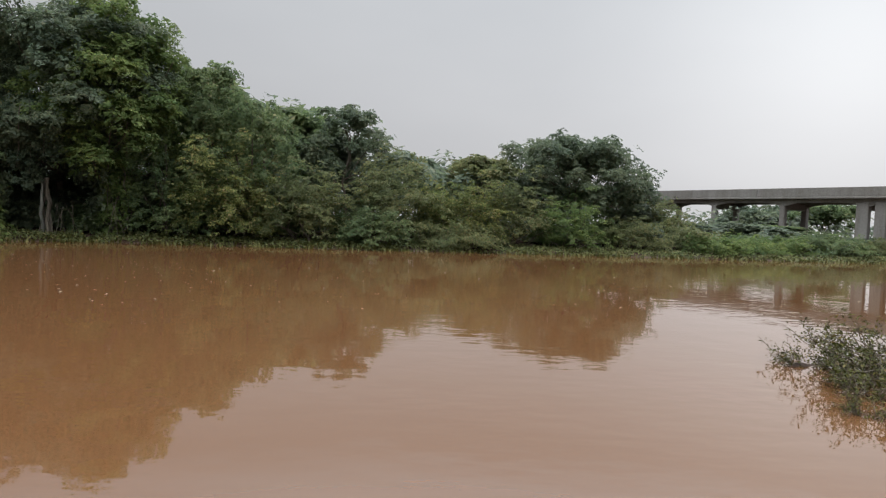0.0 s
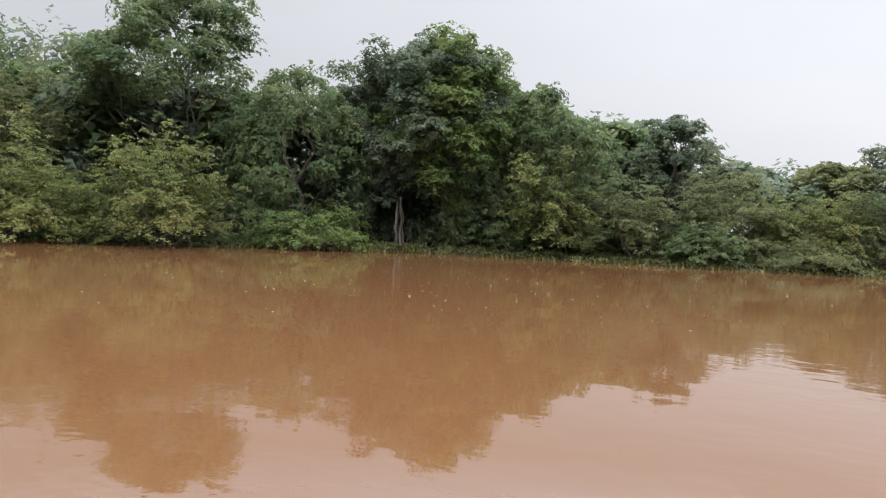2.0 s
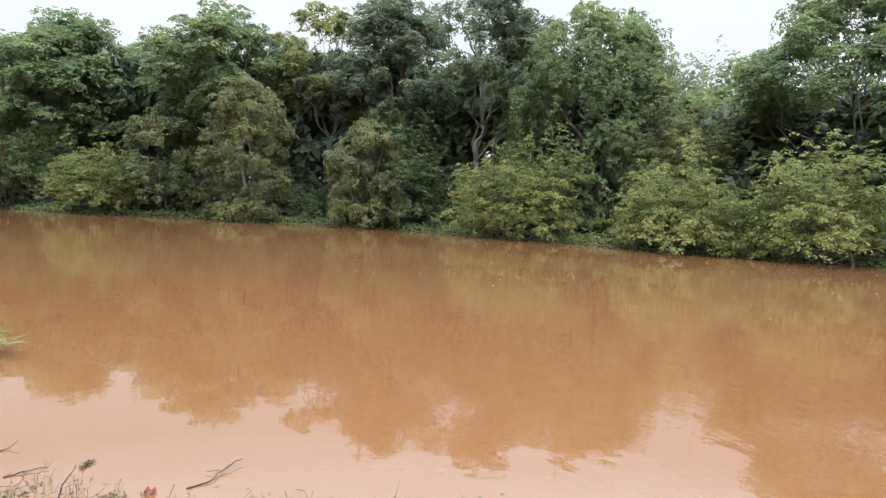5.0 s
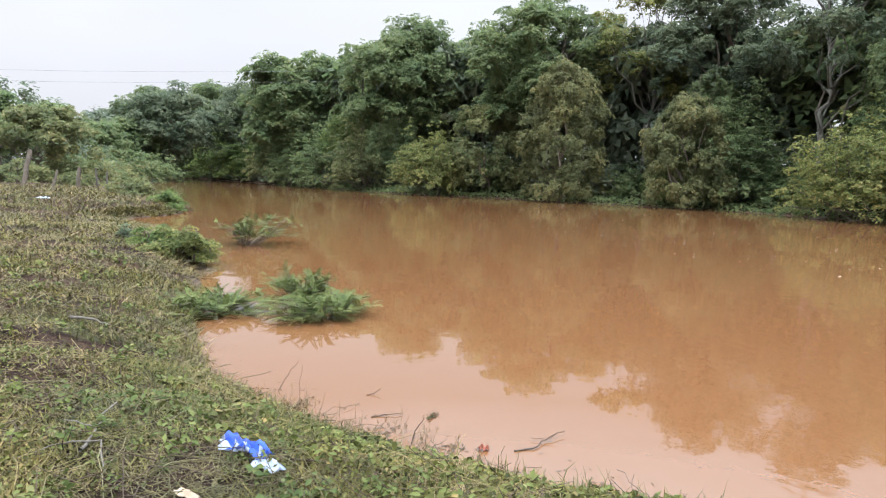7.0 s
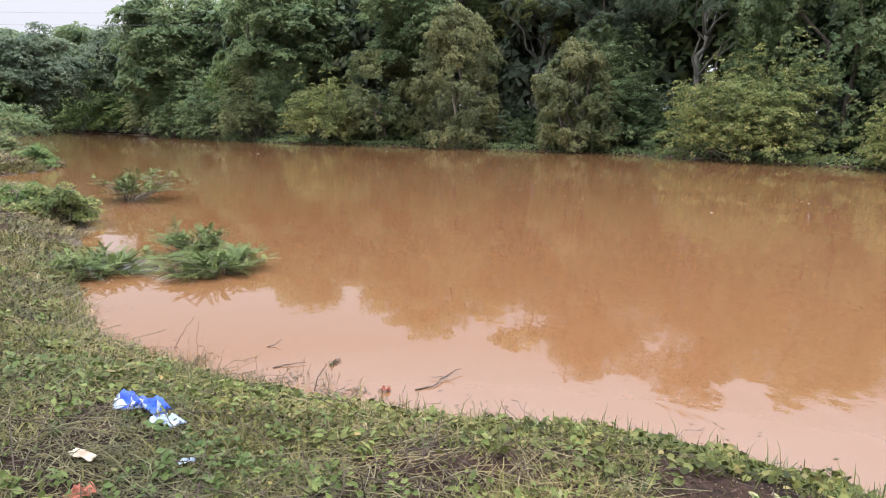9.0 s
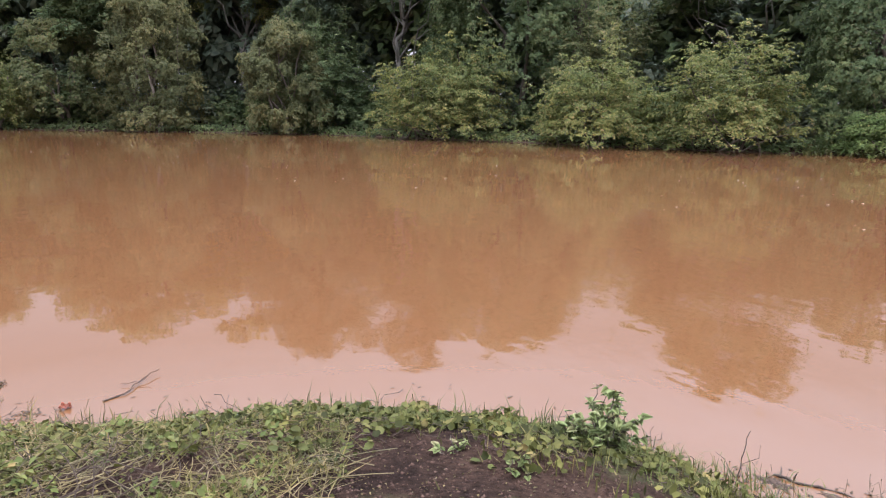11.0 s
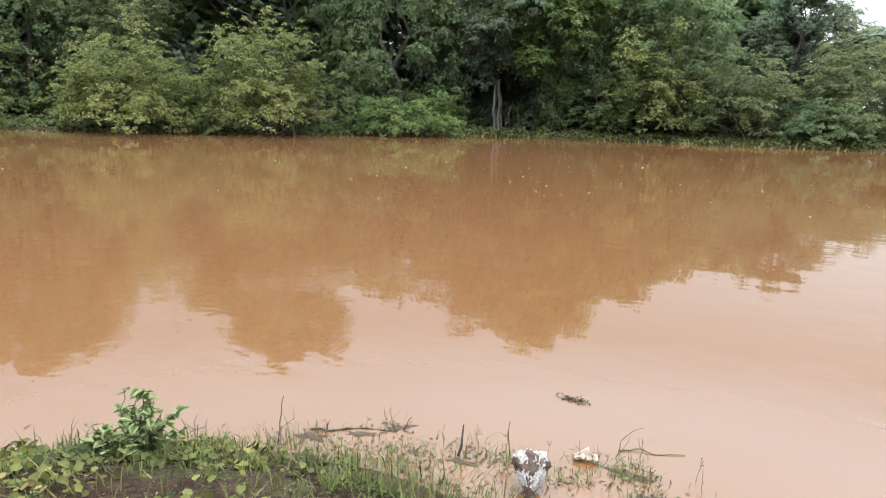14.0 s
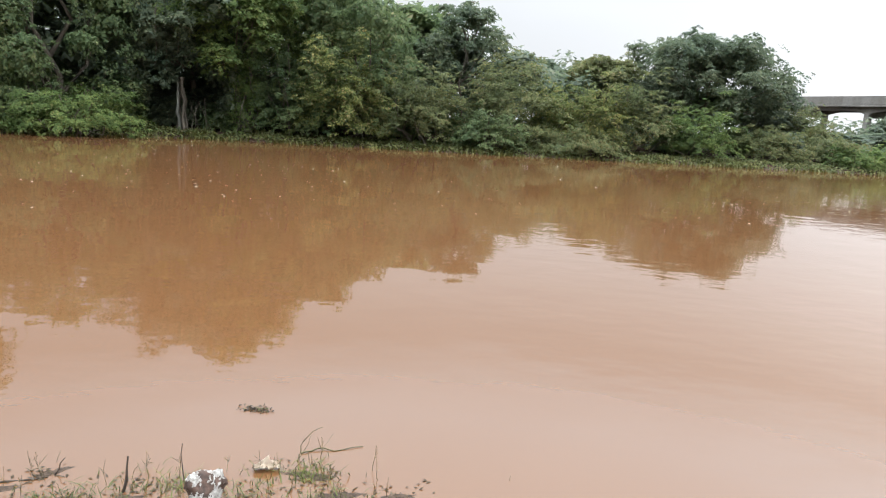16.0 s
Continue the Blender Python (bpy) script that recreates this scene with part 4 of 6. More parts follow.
# ---- far woods and the reach beyond the bend ----
def far_woods():
    """Uncountable woods behind the bank trees."""
    rng = np.random.default_rng(77)
    line = rounded(FAR_SHORE[1:-1])
    V, F, at = [], [], 0
    for a, b in zip(line[:-1], line[1:]):
        step = np.linalg.norm(b - a)
        nrm = np.array([(b - a)[1], -(b - a)[0]]) / step
        nrm = unit(nrm + unit((a + b) / 2))
        for s in np.arange(rng.uniform(0, 1), step, 1.7):
            q = a + (b - a) * s / step + nrm * rng.uniform(17, 23)
            tall = float(np.interp(q[0], *SKYLINE)) * 0.8
            z0 = ground_at(*q)
            for z in np.arange(0.8, tall, 2.2):
                n = 115
                u = unit(rng.normal(size=(n, 3)))
                p = np.array([q[0], q[1], z0 + z]) + u * rng.uniform(0.8, 2.2, (n, 1)) + rng.normal(0, 0.5, 3)
                v, f = small_leaves(rng, p, u + np.array([0, 0, 0.9]), 0.62, 0.44)
                V.append(v)
                F.append(f + at)
                at += len(v)
    # a low screen under the bank trees, and the wood that closes the river bend
    ends = [((-126, -104), (-62, -92), 13.0), ((-62, -92), (-12, -82), 9.0)]
    low = [(tuple(a + unit(a) * 13.0), tuple(b + unit(b) * 13.0), 4.9) for a, b in zip(line[:-1], line[1:]) if a[0] < -12]
    low += [(tuple(a + unit(a) * 9.0), tuple(b + unit(b) * 9.0), 4.6 if a[0] < 8 else 1.4) for a, b in zip(line[:-1], line[1:])]
    for a, b, tall in ends + low:
        a, b = np.array(a, float), np.array(b, float)
        for s in np.arange(rng.uniform(0, 0.2), 1, (2.4 if tall > 5 else 1.2) / np.linalg.norm(b - a)):
            q = a + (b - a) * s + rng.normal(0, 0.8, 2)
            top = tall * rng.uniform(0.75, 1.1)
            for z in np.arange(0.4, top, 1.8):
                n = 100 if tall > 5 else 80
                u = unit(rng.normal(size=(n, 3)))
                p = np.array([q[0], q[1], ground_at(*q) + z]) + u * rng.uniform(0.5, 1.5, (n, 1)) * (1.5 if tall > 5 else 0.8)
                v, f = small_leaves(rng, p, u + np.array([0, 0, 0.9]), 0.8 if tall > 5 else 0.42, 0.6 if tall > 5 else 0.3)
                V.append(v)
                F.append(f + at)
                at += len(v)
    # the paler leaf colour here carries painted haze that lifts the dark interior
    tagged(part_np("far_woods", np.concatenate(V), np.concatenate(F), LEAF_HAZED), "dark green woods receding behind the river bank", "woods", kind="stuff")


far_woods()
G = "trees by the field"
plant("field_tree", "spreading dull green tree at the field edge", "dome", -31.9, -52.8, 10.6, 4.6, LEAF_OLIVE, group=G)
plant("field_tree", "small olive tree beyond the fence", "dome", -55.0, -66.5, 9.6, 4.8, LEAF_OLIVE, group=G)
plant("field_tree", "far green tree beyond the river bend", "dome", -78.0, -80.0, 10.2, 6.0, LEAF_MID, group=G)
plant("field_tree", "far green tree beyond the river bend", "dome", -104.0, -95.0, 10.4, 7.0, LEAF_MID, group=G)
plant("field_tree", "flat-topped far tree over the woods", "open", -121.0, -107.0, 15.2, 4.6, LEAF_DARK, group=G)
plant("field_tree", "tall dark tree closing the river bend", "dome", -93.0, -70.0, 15.6, 7.5, LEAF_DARK, group=G)
plant("field_tree", "tall dark tree closing the river bend", "dome", -88.0, -74.7, 10.2, 6.5, LEAF_MID, group=G)
plant("field_tree", "dull green tree beyond the river bend", "dome", -74.4, -67.5, 7.6, 5.0, LEAF_MID, group=G)
plant("field_tree", "wide olive tree over the fence line", "dome", -43.6, -45.0, 6.9, 4.4, LEAF_OLIVE, group=G)
plant("field_tree", "dull green tree behind the fence line", "dome", -53.5, -60.0, 9.4, 5.4, LEAF_MID, group=G)
plant("bush", "dense green bush closing the far bend", "bush", -64.0, -56.5, 3.6, 4.0, LEAF_OLIVE, 0.42, 0.3, group=G)
plant("bush", "dense green bush closing the far bend", "bush", -83.0, -67.5, 5.2, 6.0, LEAF_MID, 0.42, 0.36, group=G)
plant("field_tree", "dark tree closing the far bend", "dome", -98.0, -79.0, 10.5, 7.0, LEAF_DARK, group=G)
plant("bush", "tall olive bush on the near shore upstream", "bush", -45.5, -43.0, 3.1, 3.2, LEAF_OLIVE, 0.36, 0.22, group=G)
plant("bush", "tall green bush on the near shore upstream", "bush", -53.0, -50.0, 4.2, 4.0, LEAF_MID, 0.45, 0.25, group=G)
plant("bush", "tall green bush on the near shore upstream", "bush", -63.0, -60.0, 5.4, 5.0, LEAF_HAZED, 0.42, 0.34, group=G)
plant("bush", "tall olive bush on the near shore upstream", "bush", -75.0, -71.0, 6.4, 6.0, LEAF_MID, 0.42, 0.4, group=G)
plant("bush", "tall green bush on the near shore upstream", "bush", -39.0, -42.0, 2.6, 2.6, LEAF_OLIVE, 0.42, 0.22, group=G)
plant("bush", "sprawling green bush beside the fence", "bush", -29.6, -24.6, 1.75, 1.4, LEAF_OLIVE, 0.5, 0.16, group=G)
plant("bush", "dull green bush behind the fence", "bush", -20.5, -27.0, 3.0, 1.9, LEAF_OLIVE, 0.5, 0.24, group=G)
plant("bush", "bright green bush at the water edge", "bush", -27.3, -20.9, 1.0, 1.05, LEAF_FRESH, 0.5, 0.12, group=G)
plant("bush", "low bright green bush by the water", "bush", -26.6, -19.95, 0.5, 0.65, LEAF_FRESH, 0.5, 0.1, group=G)
plant("bush", "bright green leafy mound on the bank", "bush", -12.15, -9.0, 1.08, 0.9, LEAF_YELLOW, 0.6, 0.07, group=G)
plant("bush", "small bright green mound near the inlet", "bush", -12.2, -9.7, 0.85, 0.6, LEAF_FRESH, 0.7, 0.065, group=G)
plant("weed", "small dark leafy weed standing on the bank", "bush", -12.5, -10.6, 0.92, 0.2, LEAF_DARK, 0.5, 0.055, group=G)
plant("bush", "pale yellow-green bush between the fence posts", "bush", -37.5, -36.0, 2.0, 1.5, LEAF_OLIVE, 0.32, 0.17, group=G)


# ---- pale old trunk with hanging roots below the great vine-draped tree ----
def old_trunk():
    rng = np.random.default_rng(29)
    x, y = -22.6, 38.2
    ob = thing("old_trunk", x, y, ground_at(x, y), "pale bare old trunk with hanging aerial roots", "tree trunk")
    for k in range(4):
        a = rng.normal(0, 0.16, 2)
        line = bend(rng, (a[0] * 1.6, a[1], -0.2), (a[0] * 0.5 + 0.10 * k - 0.2, a[1], 3.2), 8, 0.02)
        part_np("trunk", *tubes([(line, np.linspace(0.11, 0.06, 8))], 8), BARK_PALE if k < 1 else BARK, ob, soft=True)
    for k in range(9):
        px = rng.uniform(-1.2, 4.6)
        line = bend(rng, (px, rng.normal(0, 0.5), -0.2), (px + rng.normal(0, 0.25), rng.normal(0, 0.5), rng.uniform(1.2, 2.4)), 6, 0.02)
        part_np("aerial_root", *tubes([(line, np.full(6, rng.uniform(0.010, 0.022)))], 5), BARK, ob, soft=True)


old_trunk()


def vine_drape(label, x, y, top, low, wide, mat, seed, size=0.17):
    """A curtain of leafy vines on thin hanging stems, from the height top down to low."""
    rng = np.random.default_rng(seed)
    z = ground_at(x, y)
    ob = thing("vine_drape", x, y, z, label, "vine", "vine curtains of the far bank")
    face = unit(np.array([-x, -y, 0.0]))
    side = np.array([-face[1], face[0], 0.0])
    P, paths = [], []
    for k in range(max(4, int(wide * 5))):
        s = rng.uniform(-0.5, 0.5) * wide
        hang = top - (top - low) * rng.uniform(0.55, 1.08) * (1 - 0.35 * (2 * s / wide) ** 2)
        at = side * s + face * rng.normal(0, 0.35) + np.array([0, 0, top * rng.uniform(0.9, 1.03) * (1 - 0.32 * (2 * s / wide) ** 2)])
        end = at + side * rng.normal(0, 0.2) - np.array([0, 0, max(at[2] - max(hang, 0.0), 0.6)])
        line = bend(rng, at, end, 7, 0.03)
        if k < 6:
            paths.append(line)
        n = int(max(at[2] - end[2], 0.5) * 4.2) + 2
        t = rng.uniform(0, 6, n)
        i = np.minimum(t.astype(int), 5)
        P.append(line[i] + (line[i + 1] - line[i]) * (t - i)[:, None] + side * rng.normal(0, 0.22, (n, 1)) + face * rng.normal(0, 0.25, (n, 1)))
    for line in paths:
        part_np("stem", *tubes([(line, np.linspace(0.03, 0.012, len(line)))], 5), BARK, ob, soft=True)
    P = np.concatenate(P)
    part_np("foliage", *leaf_plates(rng, P, face + np.array([0, 0, 0.6]) + rng.normal(0, 0.3, P.shape), size * 1.5 * rng.uniform(0.6, 1.4, len(P)), 14, size, 0.7, 0.6), mat, ob)


vine_drape("dark leafy vines hanging over the pale old trunk", -22.9, 37.6, 7.6, 2.3, 3.6, LEAF_DARK, 311)
vine_drape("dark leafy vines hanging from the great tree", -20.6, 38.8, 8.6, 1.3, 3.4, LEAF_DARK, 312)
vine_drape("green leafy vine column hanging to the bank", -19.3, 39.4, 5.4, 0.2, 1.1, LEAF_FRESH, 313)
vine_drape("dark leafy vines hanging to the bank", -17.9, 40.4, 7.4, 0.9, 2.6, LEAF_MID, 314)
vine_drape("dark leafy vines hanging beside the great tree", -25.4, 36.6, 9.0, 0.8, 3.2, LEAF_DARK, 315)
vine_drape("high dark vine curtain of the great tree", -22.0, 40.0, 11.5, 5.0, 5.0, LEAF_DARK, 316, 0.19)
vine_drape("high green vine curtain of the great tree", -18.6, 41.0, 10.2, 4.4, 3.6, LEAF_MID, 317, 0.19)
vine_drape("broad olive-brown curtain of vines over the water edge", -60.5, -6.0, 11.6, 0.3, 6.0, LEAF_DRAPE, 321, 0.19)
vine_drape("pale olive vine mound drooping to the water", -56.6, 3.9, 7.6, 0.2, 5.0, LEAF_DRAPE, 322, 0.18)
vine_drape("green vine curtain behind the pale olive mound", -59.2, 6.6, 11.0, 2.0, 5.0, LEAF_MID, 323, 0.2)
vine_drape("narrow yellow-green vine column hanging to the water", -63.4, -17.3, 6.2, 0.1, 1.6, LEAF_YELLOW, 324, 0.18)
vine_drape("green vine curtain over the bank shrubs", -70.8, -24.8, 8.6, 0.4, 6.0, LEAF_MID, 325, 0.22)
vine_drape("green vine curtain over the bank shrubs", -76.8, -32.8, 9.2, 0.4, 6.5, LEAF_FRESH, 326, 0.24)
vine_drape("green vine curtain along the river bend", -90.5, -49.3, 9.6, 0.4, 7.5, LEAF_MID, 327, 0.3)
vine_drape("dark green vine curtain along the river bend", -101.0, -61.8, 9.4, 0.4, 7.5, LEAF_MID, 328, 0.34)


# ---- half-drowned ferny shrubs ----
def ferny_shrub(label, x, y, R, H, branches, seed, z=-0.12, heart=0.0, mat=None, tilt=(0.0, 0.0), sprays=14):
    rng = np.random.default_rng(seed)
    ob = thing("ferny_shrub", x, y, z, label, "shrub", "half-drowned shrubs")
    V, F, at = [], [], 0
    for k in range(branches):
        a = rng.uniform(0, 2 * np.pi)
        r = R * rng.uniform(0.35, 1.0)
        end = np.array([np.cos(a) * r + tilt[0] * R, np.sin(a) * r + tilt[1] * R, H * rng.uniform(0.25, 1.0) * (1.1 - 0.45 * r / R) - z])
        start = np.array([rng.normal(0, 0.06) * R, rng.normal(0, 0.06) * R, 0])
        line = bend(rng, start, end, 8, 0.05)
        line[:, 2] += np.sin(np.linspace(0, np.pi, 8)) * 0.12 * H
        if k < 26:
            part_np("stem", *tubes([(line, np.linspace(0.012, 0.003, 8) * (1 + R * 0.4))], 5), BARK, ob, soft=True)
        # feathery side sprays with paired leaflets
        for _ in range(sprays):
            s = rng.uniform(2.5, 7)
            i = min(int(s), 6)
            root = line[i] + (line[i + 1] - line[i]) * (s - i)
            way = unit(np.array([rng.normal(), rng.normal(), rng.uniform(-0.1, 0.25)]) * 0.9 + unit(end - start) * 0.8)
            length = 0.23 * min(R, 1.0) * rng.uniform(0.7, 1.4)
            t = np.repeat(np.linspace(0.1, 1, 14), 2)[:, None]
            side = unit(np.cross(way, [0, 0, 1.0])) * np.tile([1.0, -1.0], 14)[:, None]
            ll = length * 0.20
            p0 = root + way * length * t - np.array([0, 0, 0.25]) * length * t ** 2
            tip = p0 + side * ll * (1.15 - 0.7 * t) + way * ll * 0.5
            w = way * ll * 0.15
            m = (p0 + tip) / 2
            v = np.stack([p0, m - w, tip, m + w], 1).reshape(-1, 3)
            j = np.arange(len(t))[:, None] * 4
            V.append(v)
            F.append(np.concatenate([j + [[0, 1, 2]], j + [[0, 2, 3]]], 1).reshape(-1, 3) + at)
            at += len(v)
    part_np("foliage", np.concatenate(V), np.concatenate(F), mat or LEAF_FERNY, ob)
    return ob


ferny_shrub("dark green ferny shrub standing in the flood water", -9.85, -5.1, 0.72, 0.52, 46, 31, sprays=13)
ferny_shrub("low spreading ferny shrub in the flood water", -8.95, -4.35, 0.85, 0.32, 56, 35, sprays=13)
ferny_shrub("low ferny sprays lying over the water edge", -8.6, -5.85, 0.9, 0.26, 54, 32, sprays=13)
ferny_shrub("thin twiggy drowned shrub in the river", -16.4, -10.1, 1.3, 0.95, 38, 33, tilt=(-0.15, 0.3))


def drowned_bush(label, x, y, R, H, boughs, seed, leaf=0.07, tilt=(0.0, 0.0)):
    """Forked bare boughs out of the water with small leaves at their ends."""
    rng = np.random.default_rng(seed)
    ob = thing("drowned_bush", x, y, -0.15, label, "bush", "half-drowned shrubs")
    P, N = [], []
    for k in range(boughs):
        a = 2 * np.pi * k / boughs + rng.normal(0, 0.25)
        r = R * rng.uniform(0.45, 1.0)
        top = H * (1.12 - 0.8 * (r / R) ** 2) * rng.uniform(0.55, 1.0)
        start = np.array([np.cos(a), np.sin(a), 0]) * R * rng.uniform(0.02, 0.3)
        end = np.array([np.cos(a) * r + tilt[0], np.sin(a) * r + tilt[1], top + 0.15])
        line = bend(rng, start, end, 9, 0.05)
        bough = part_np("bough", *tubes([(line, np.linspace(0.017, 0.005, 9))], 5), BARK, ob, soft=True)
        for _ in range(9):
            i = int(rng.integers(3, 9))
            tip = line[i] + unit(rng.normal(0, 1, 3) + unit(end - start) * 0.8 + np.array([0, 0, 0.15])) * 0.36 * rng.uniform(0.5, 1.2)
            tip[2] = max(tip[2], 0.17)
            spray = bend(rng, line[i], tip, 4, 0.08)
            part_np("twig", *tubes([(spray, np.linspace(0.005, 0.002, 4))], 4), BARK, bough, soft=True)
            n = int(rng.integers(6, 14))
            s = rng.uniform(0.25, 1.05, n)[:, None]
            P.append(line[i] + (tip - line[i]) * s + rng.normal(0, 0.035, (n, 3)))
            N.append(rng.normal(0, 0.5, (n, 3)) + [0, 0, 1.0])
    part_np("foliage", *leaves(rng, np.concatenate(P), np.concatenate(N), leaf, leaf * 0.42, 0.3), LEAF_CREEPER, ob)


drowned_bush("twiggy small-leaved shrub half under the muddy water", 6.85, 9.45, 1.5, 1.05, 46, 37, tilt=(-0.1, 0.1))
drowned_bush("low twiggy shrub tips above the muddy water", 5.7, 8.6, 0.75, 0.45, 13, 38)
drowned_bush("small leafy sprig beside the drowned shrub", 4.95, 7.55, 0.3, 0.12, 5, 39, 0.05)
drowned_bush("thin leaf tips reaching out over the water", 5.75, 10.35, 0.5, 0.22, 8, 40, 0.06)


def wet_log(x, y):
    rng = np.random.default_rng(44)
    ob = thing("wet_log", x, y, 0.0, "dark wet log end poking from the water", "log")
    part_np("log", *tubes([(bend(rng, (-0.16, 0.0, -0.02), (0.5, 0.25, -0.12), 6, 0.03), [0.03, 0.095, 0.11, 0.10, 0.10, 0.09])], 10), WET_WOOD, ob, soft=True)


wet_log(5.55, 10.15)


# ---- fence and wires ----
def fence_post(label, x, y, tall, lean, thick=0.09, wood=GREY_WOOD):
    rng = np.random.default_rng(int(abs(x * 10)))
    z = ground_at(x, y)
    ob = thing("fence_post", x, y, z, label, "fence post", "fence posts")
    path = bend(rng, (0, 0, -0.3), (lean, 0.02, tall), 6, 0.015)
    post = part_np("post", *tubes([(path, np.linspace(thick, thick * 0.8, 6))], 9), wood, ob, soft=True)
    for k in range(2):
        h = tall * (0.45 + 0.35 * k)
        ring = [(lean * h / tall + math.cos(q) * thick * 1.15, math.sin(q) * thick * 1.15, h) for q in np.linspace(0, 2 * np.pi, 10)]
        part_np("wire_loop", *tubes([(ring, np.full(10, 0.006))], 4), WIRE, post)


fence_post("thick leaning dark trunk used as a fence post", -31.4, -33.7, 2.1, -0.6, 0.15, BARK)
fence_post("dark slanting wooden fence post", -29.6, -29.9, 1.05, -0.5, 0.08, BARK)
fence_post("short upright dark fence post", -33.2, -31.6, 1.25, -0.2, 0.13, BARK)
fence_post("pale thin wooden fence post", -35.5, -32.2, 1.3, 0.15, 0.065)
fence_post("pale thin wooden fence post", -38.0, -33.7, 1.15, 0.02, 0.06)


def utility_pole(x, y, tall):
    ob = thing("utility_pole", x, y, ground_at(x, y), "weathered grey wooden pole carrying overhead wires", "pole")
    part_np("pole", *tubes([([(0, 0, -0.5), (0, 0, tall * 0.5), (0, 0, tall + 0.4)], [0.16, 0.14, 0.11])], 10), GREY_WOOD, ob, soft=True)
    part_np("crossarm", *tubes([([(-0.9, 0, tall), (0.9, 0, tall)], [0.06, 0.06])], 6), GREY_WOOD, ob)


def wire(a, b, sag):
    s = np.linspace(0, 1, 40)
    a, b = np.array(a), np.array(b)
    pts = a + (b - a) * s[:, None]
    pts[:, 2] -= sag * np.sin(np.pi * s)
    ob = part_np("overhead_wire", *tubes([(pts, np.full(40, 0.010))], 4), WIRE)
    tagged(ob, "thin dark overhead wire crossing the pale sky", "wire", "overhead wires")


utility_pole(-76.9, -31.1, 14.0)
utility_pole(-38.8, -67.2, 8.6)
for drop in (0.0, 1.25):
    wire((-76.9, -31.1, 14.3 - drop), (-38.8, -67.2, 9.3 - 0.72 * drop), 0.35)


# ---- growth on the near bank ----
def round_leaves(rng, at, normal, size):
    """Rounded creeper leaves folded on the midrib: vertices and quads."""
    n = len(at)
    normal = unit(normal)
    along = unit(np.cross(normal, unit(rng.normal(size=(n, 3)))))
    side = np.cross(normal, along)
    s = (size * rng.uniform(0.55, 1.25, n))[:, None]
    cup = normal * s * rng.uniform(0.02, 0.22, (n, 1))
    v = np.stack([at - along * s * 0.42, at - along * s * 0.38 - side * s * 0.36 + cup, at + along * s * 0.18 - side * s * 0.42 + cup, at + along * s * 0.55,
                  at + along * s * 0.18 + side * s * 0.42 + cup, at - along * s * 0.38 + side * s * 0.36 + cup], 1).reshape(-1, 3)
    i = np.arange(n)[:, None] * 6
    f = np.concatenate([i + [[0, 1, 2, 3]], i + [[0, 3, 4, 5]]], 1).reshape(-1, 4)
    return v, f


def near_places(rng, count, lo, hi, yaw0, yaw1):
    """Places on dry ground round the camera, evenly over the logarithm of the distance."""
    r = np.exp(rng.uniform(math.log(lo), math.log(hi), count))
    a = np.radians(rng.uniform(yaw0, yaw1, count))
    x, y = -0.35 - np.sin(a) * r, np.cos(a) * r - 0.2
    ok = ~in_river(x, y)
    return x[ok], y[ok], r[ok]


def bare(x, y):
    """How bare the trodden soil is, 0 to 1."""
    d = np.hypot((x + 2.35) / 1.15, (y - 0.52) / 1.2)
    return np.clip(1.5 - d + 0.45 * waves(x, y, 0.9), 0, 1)


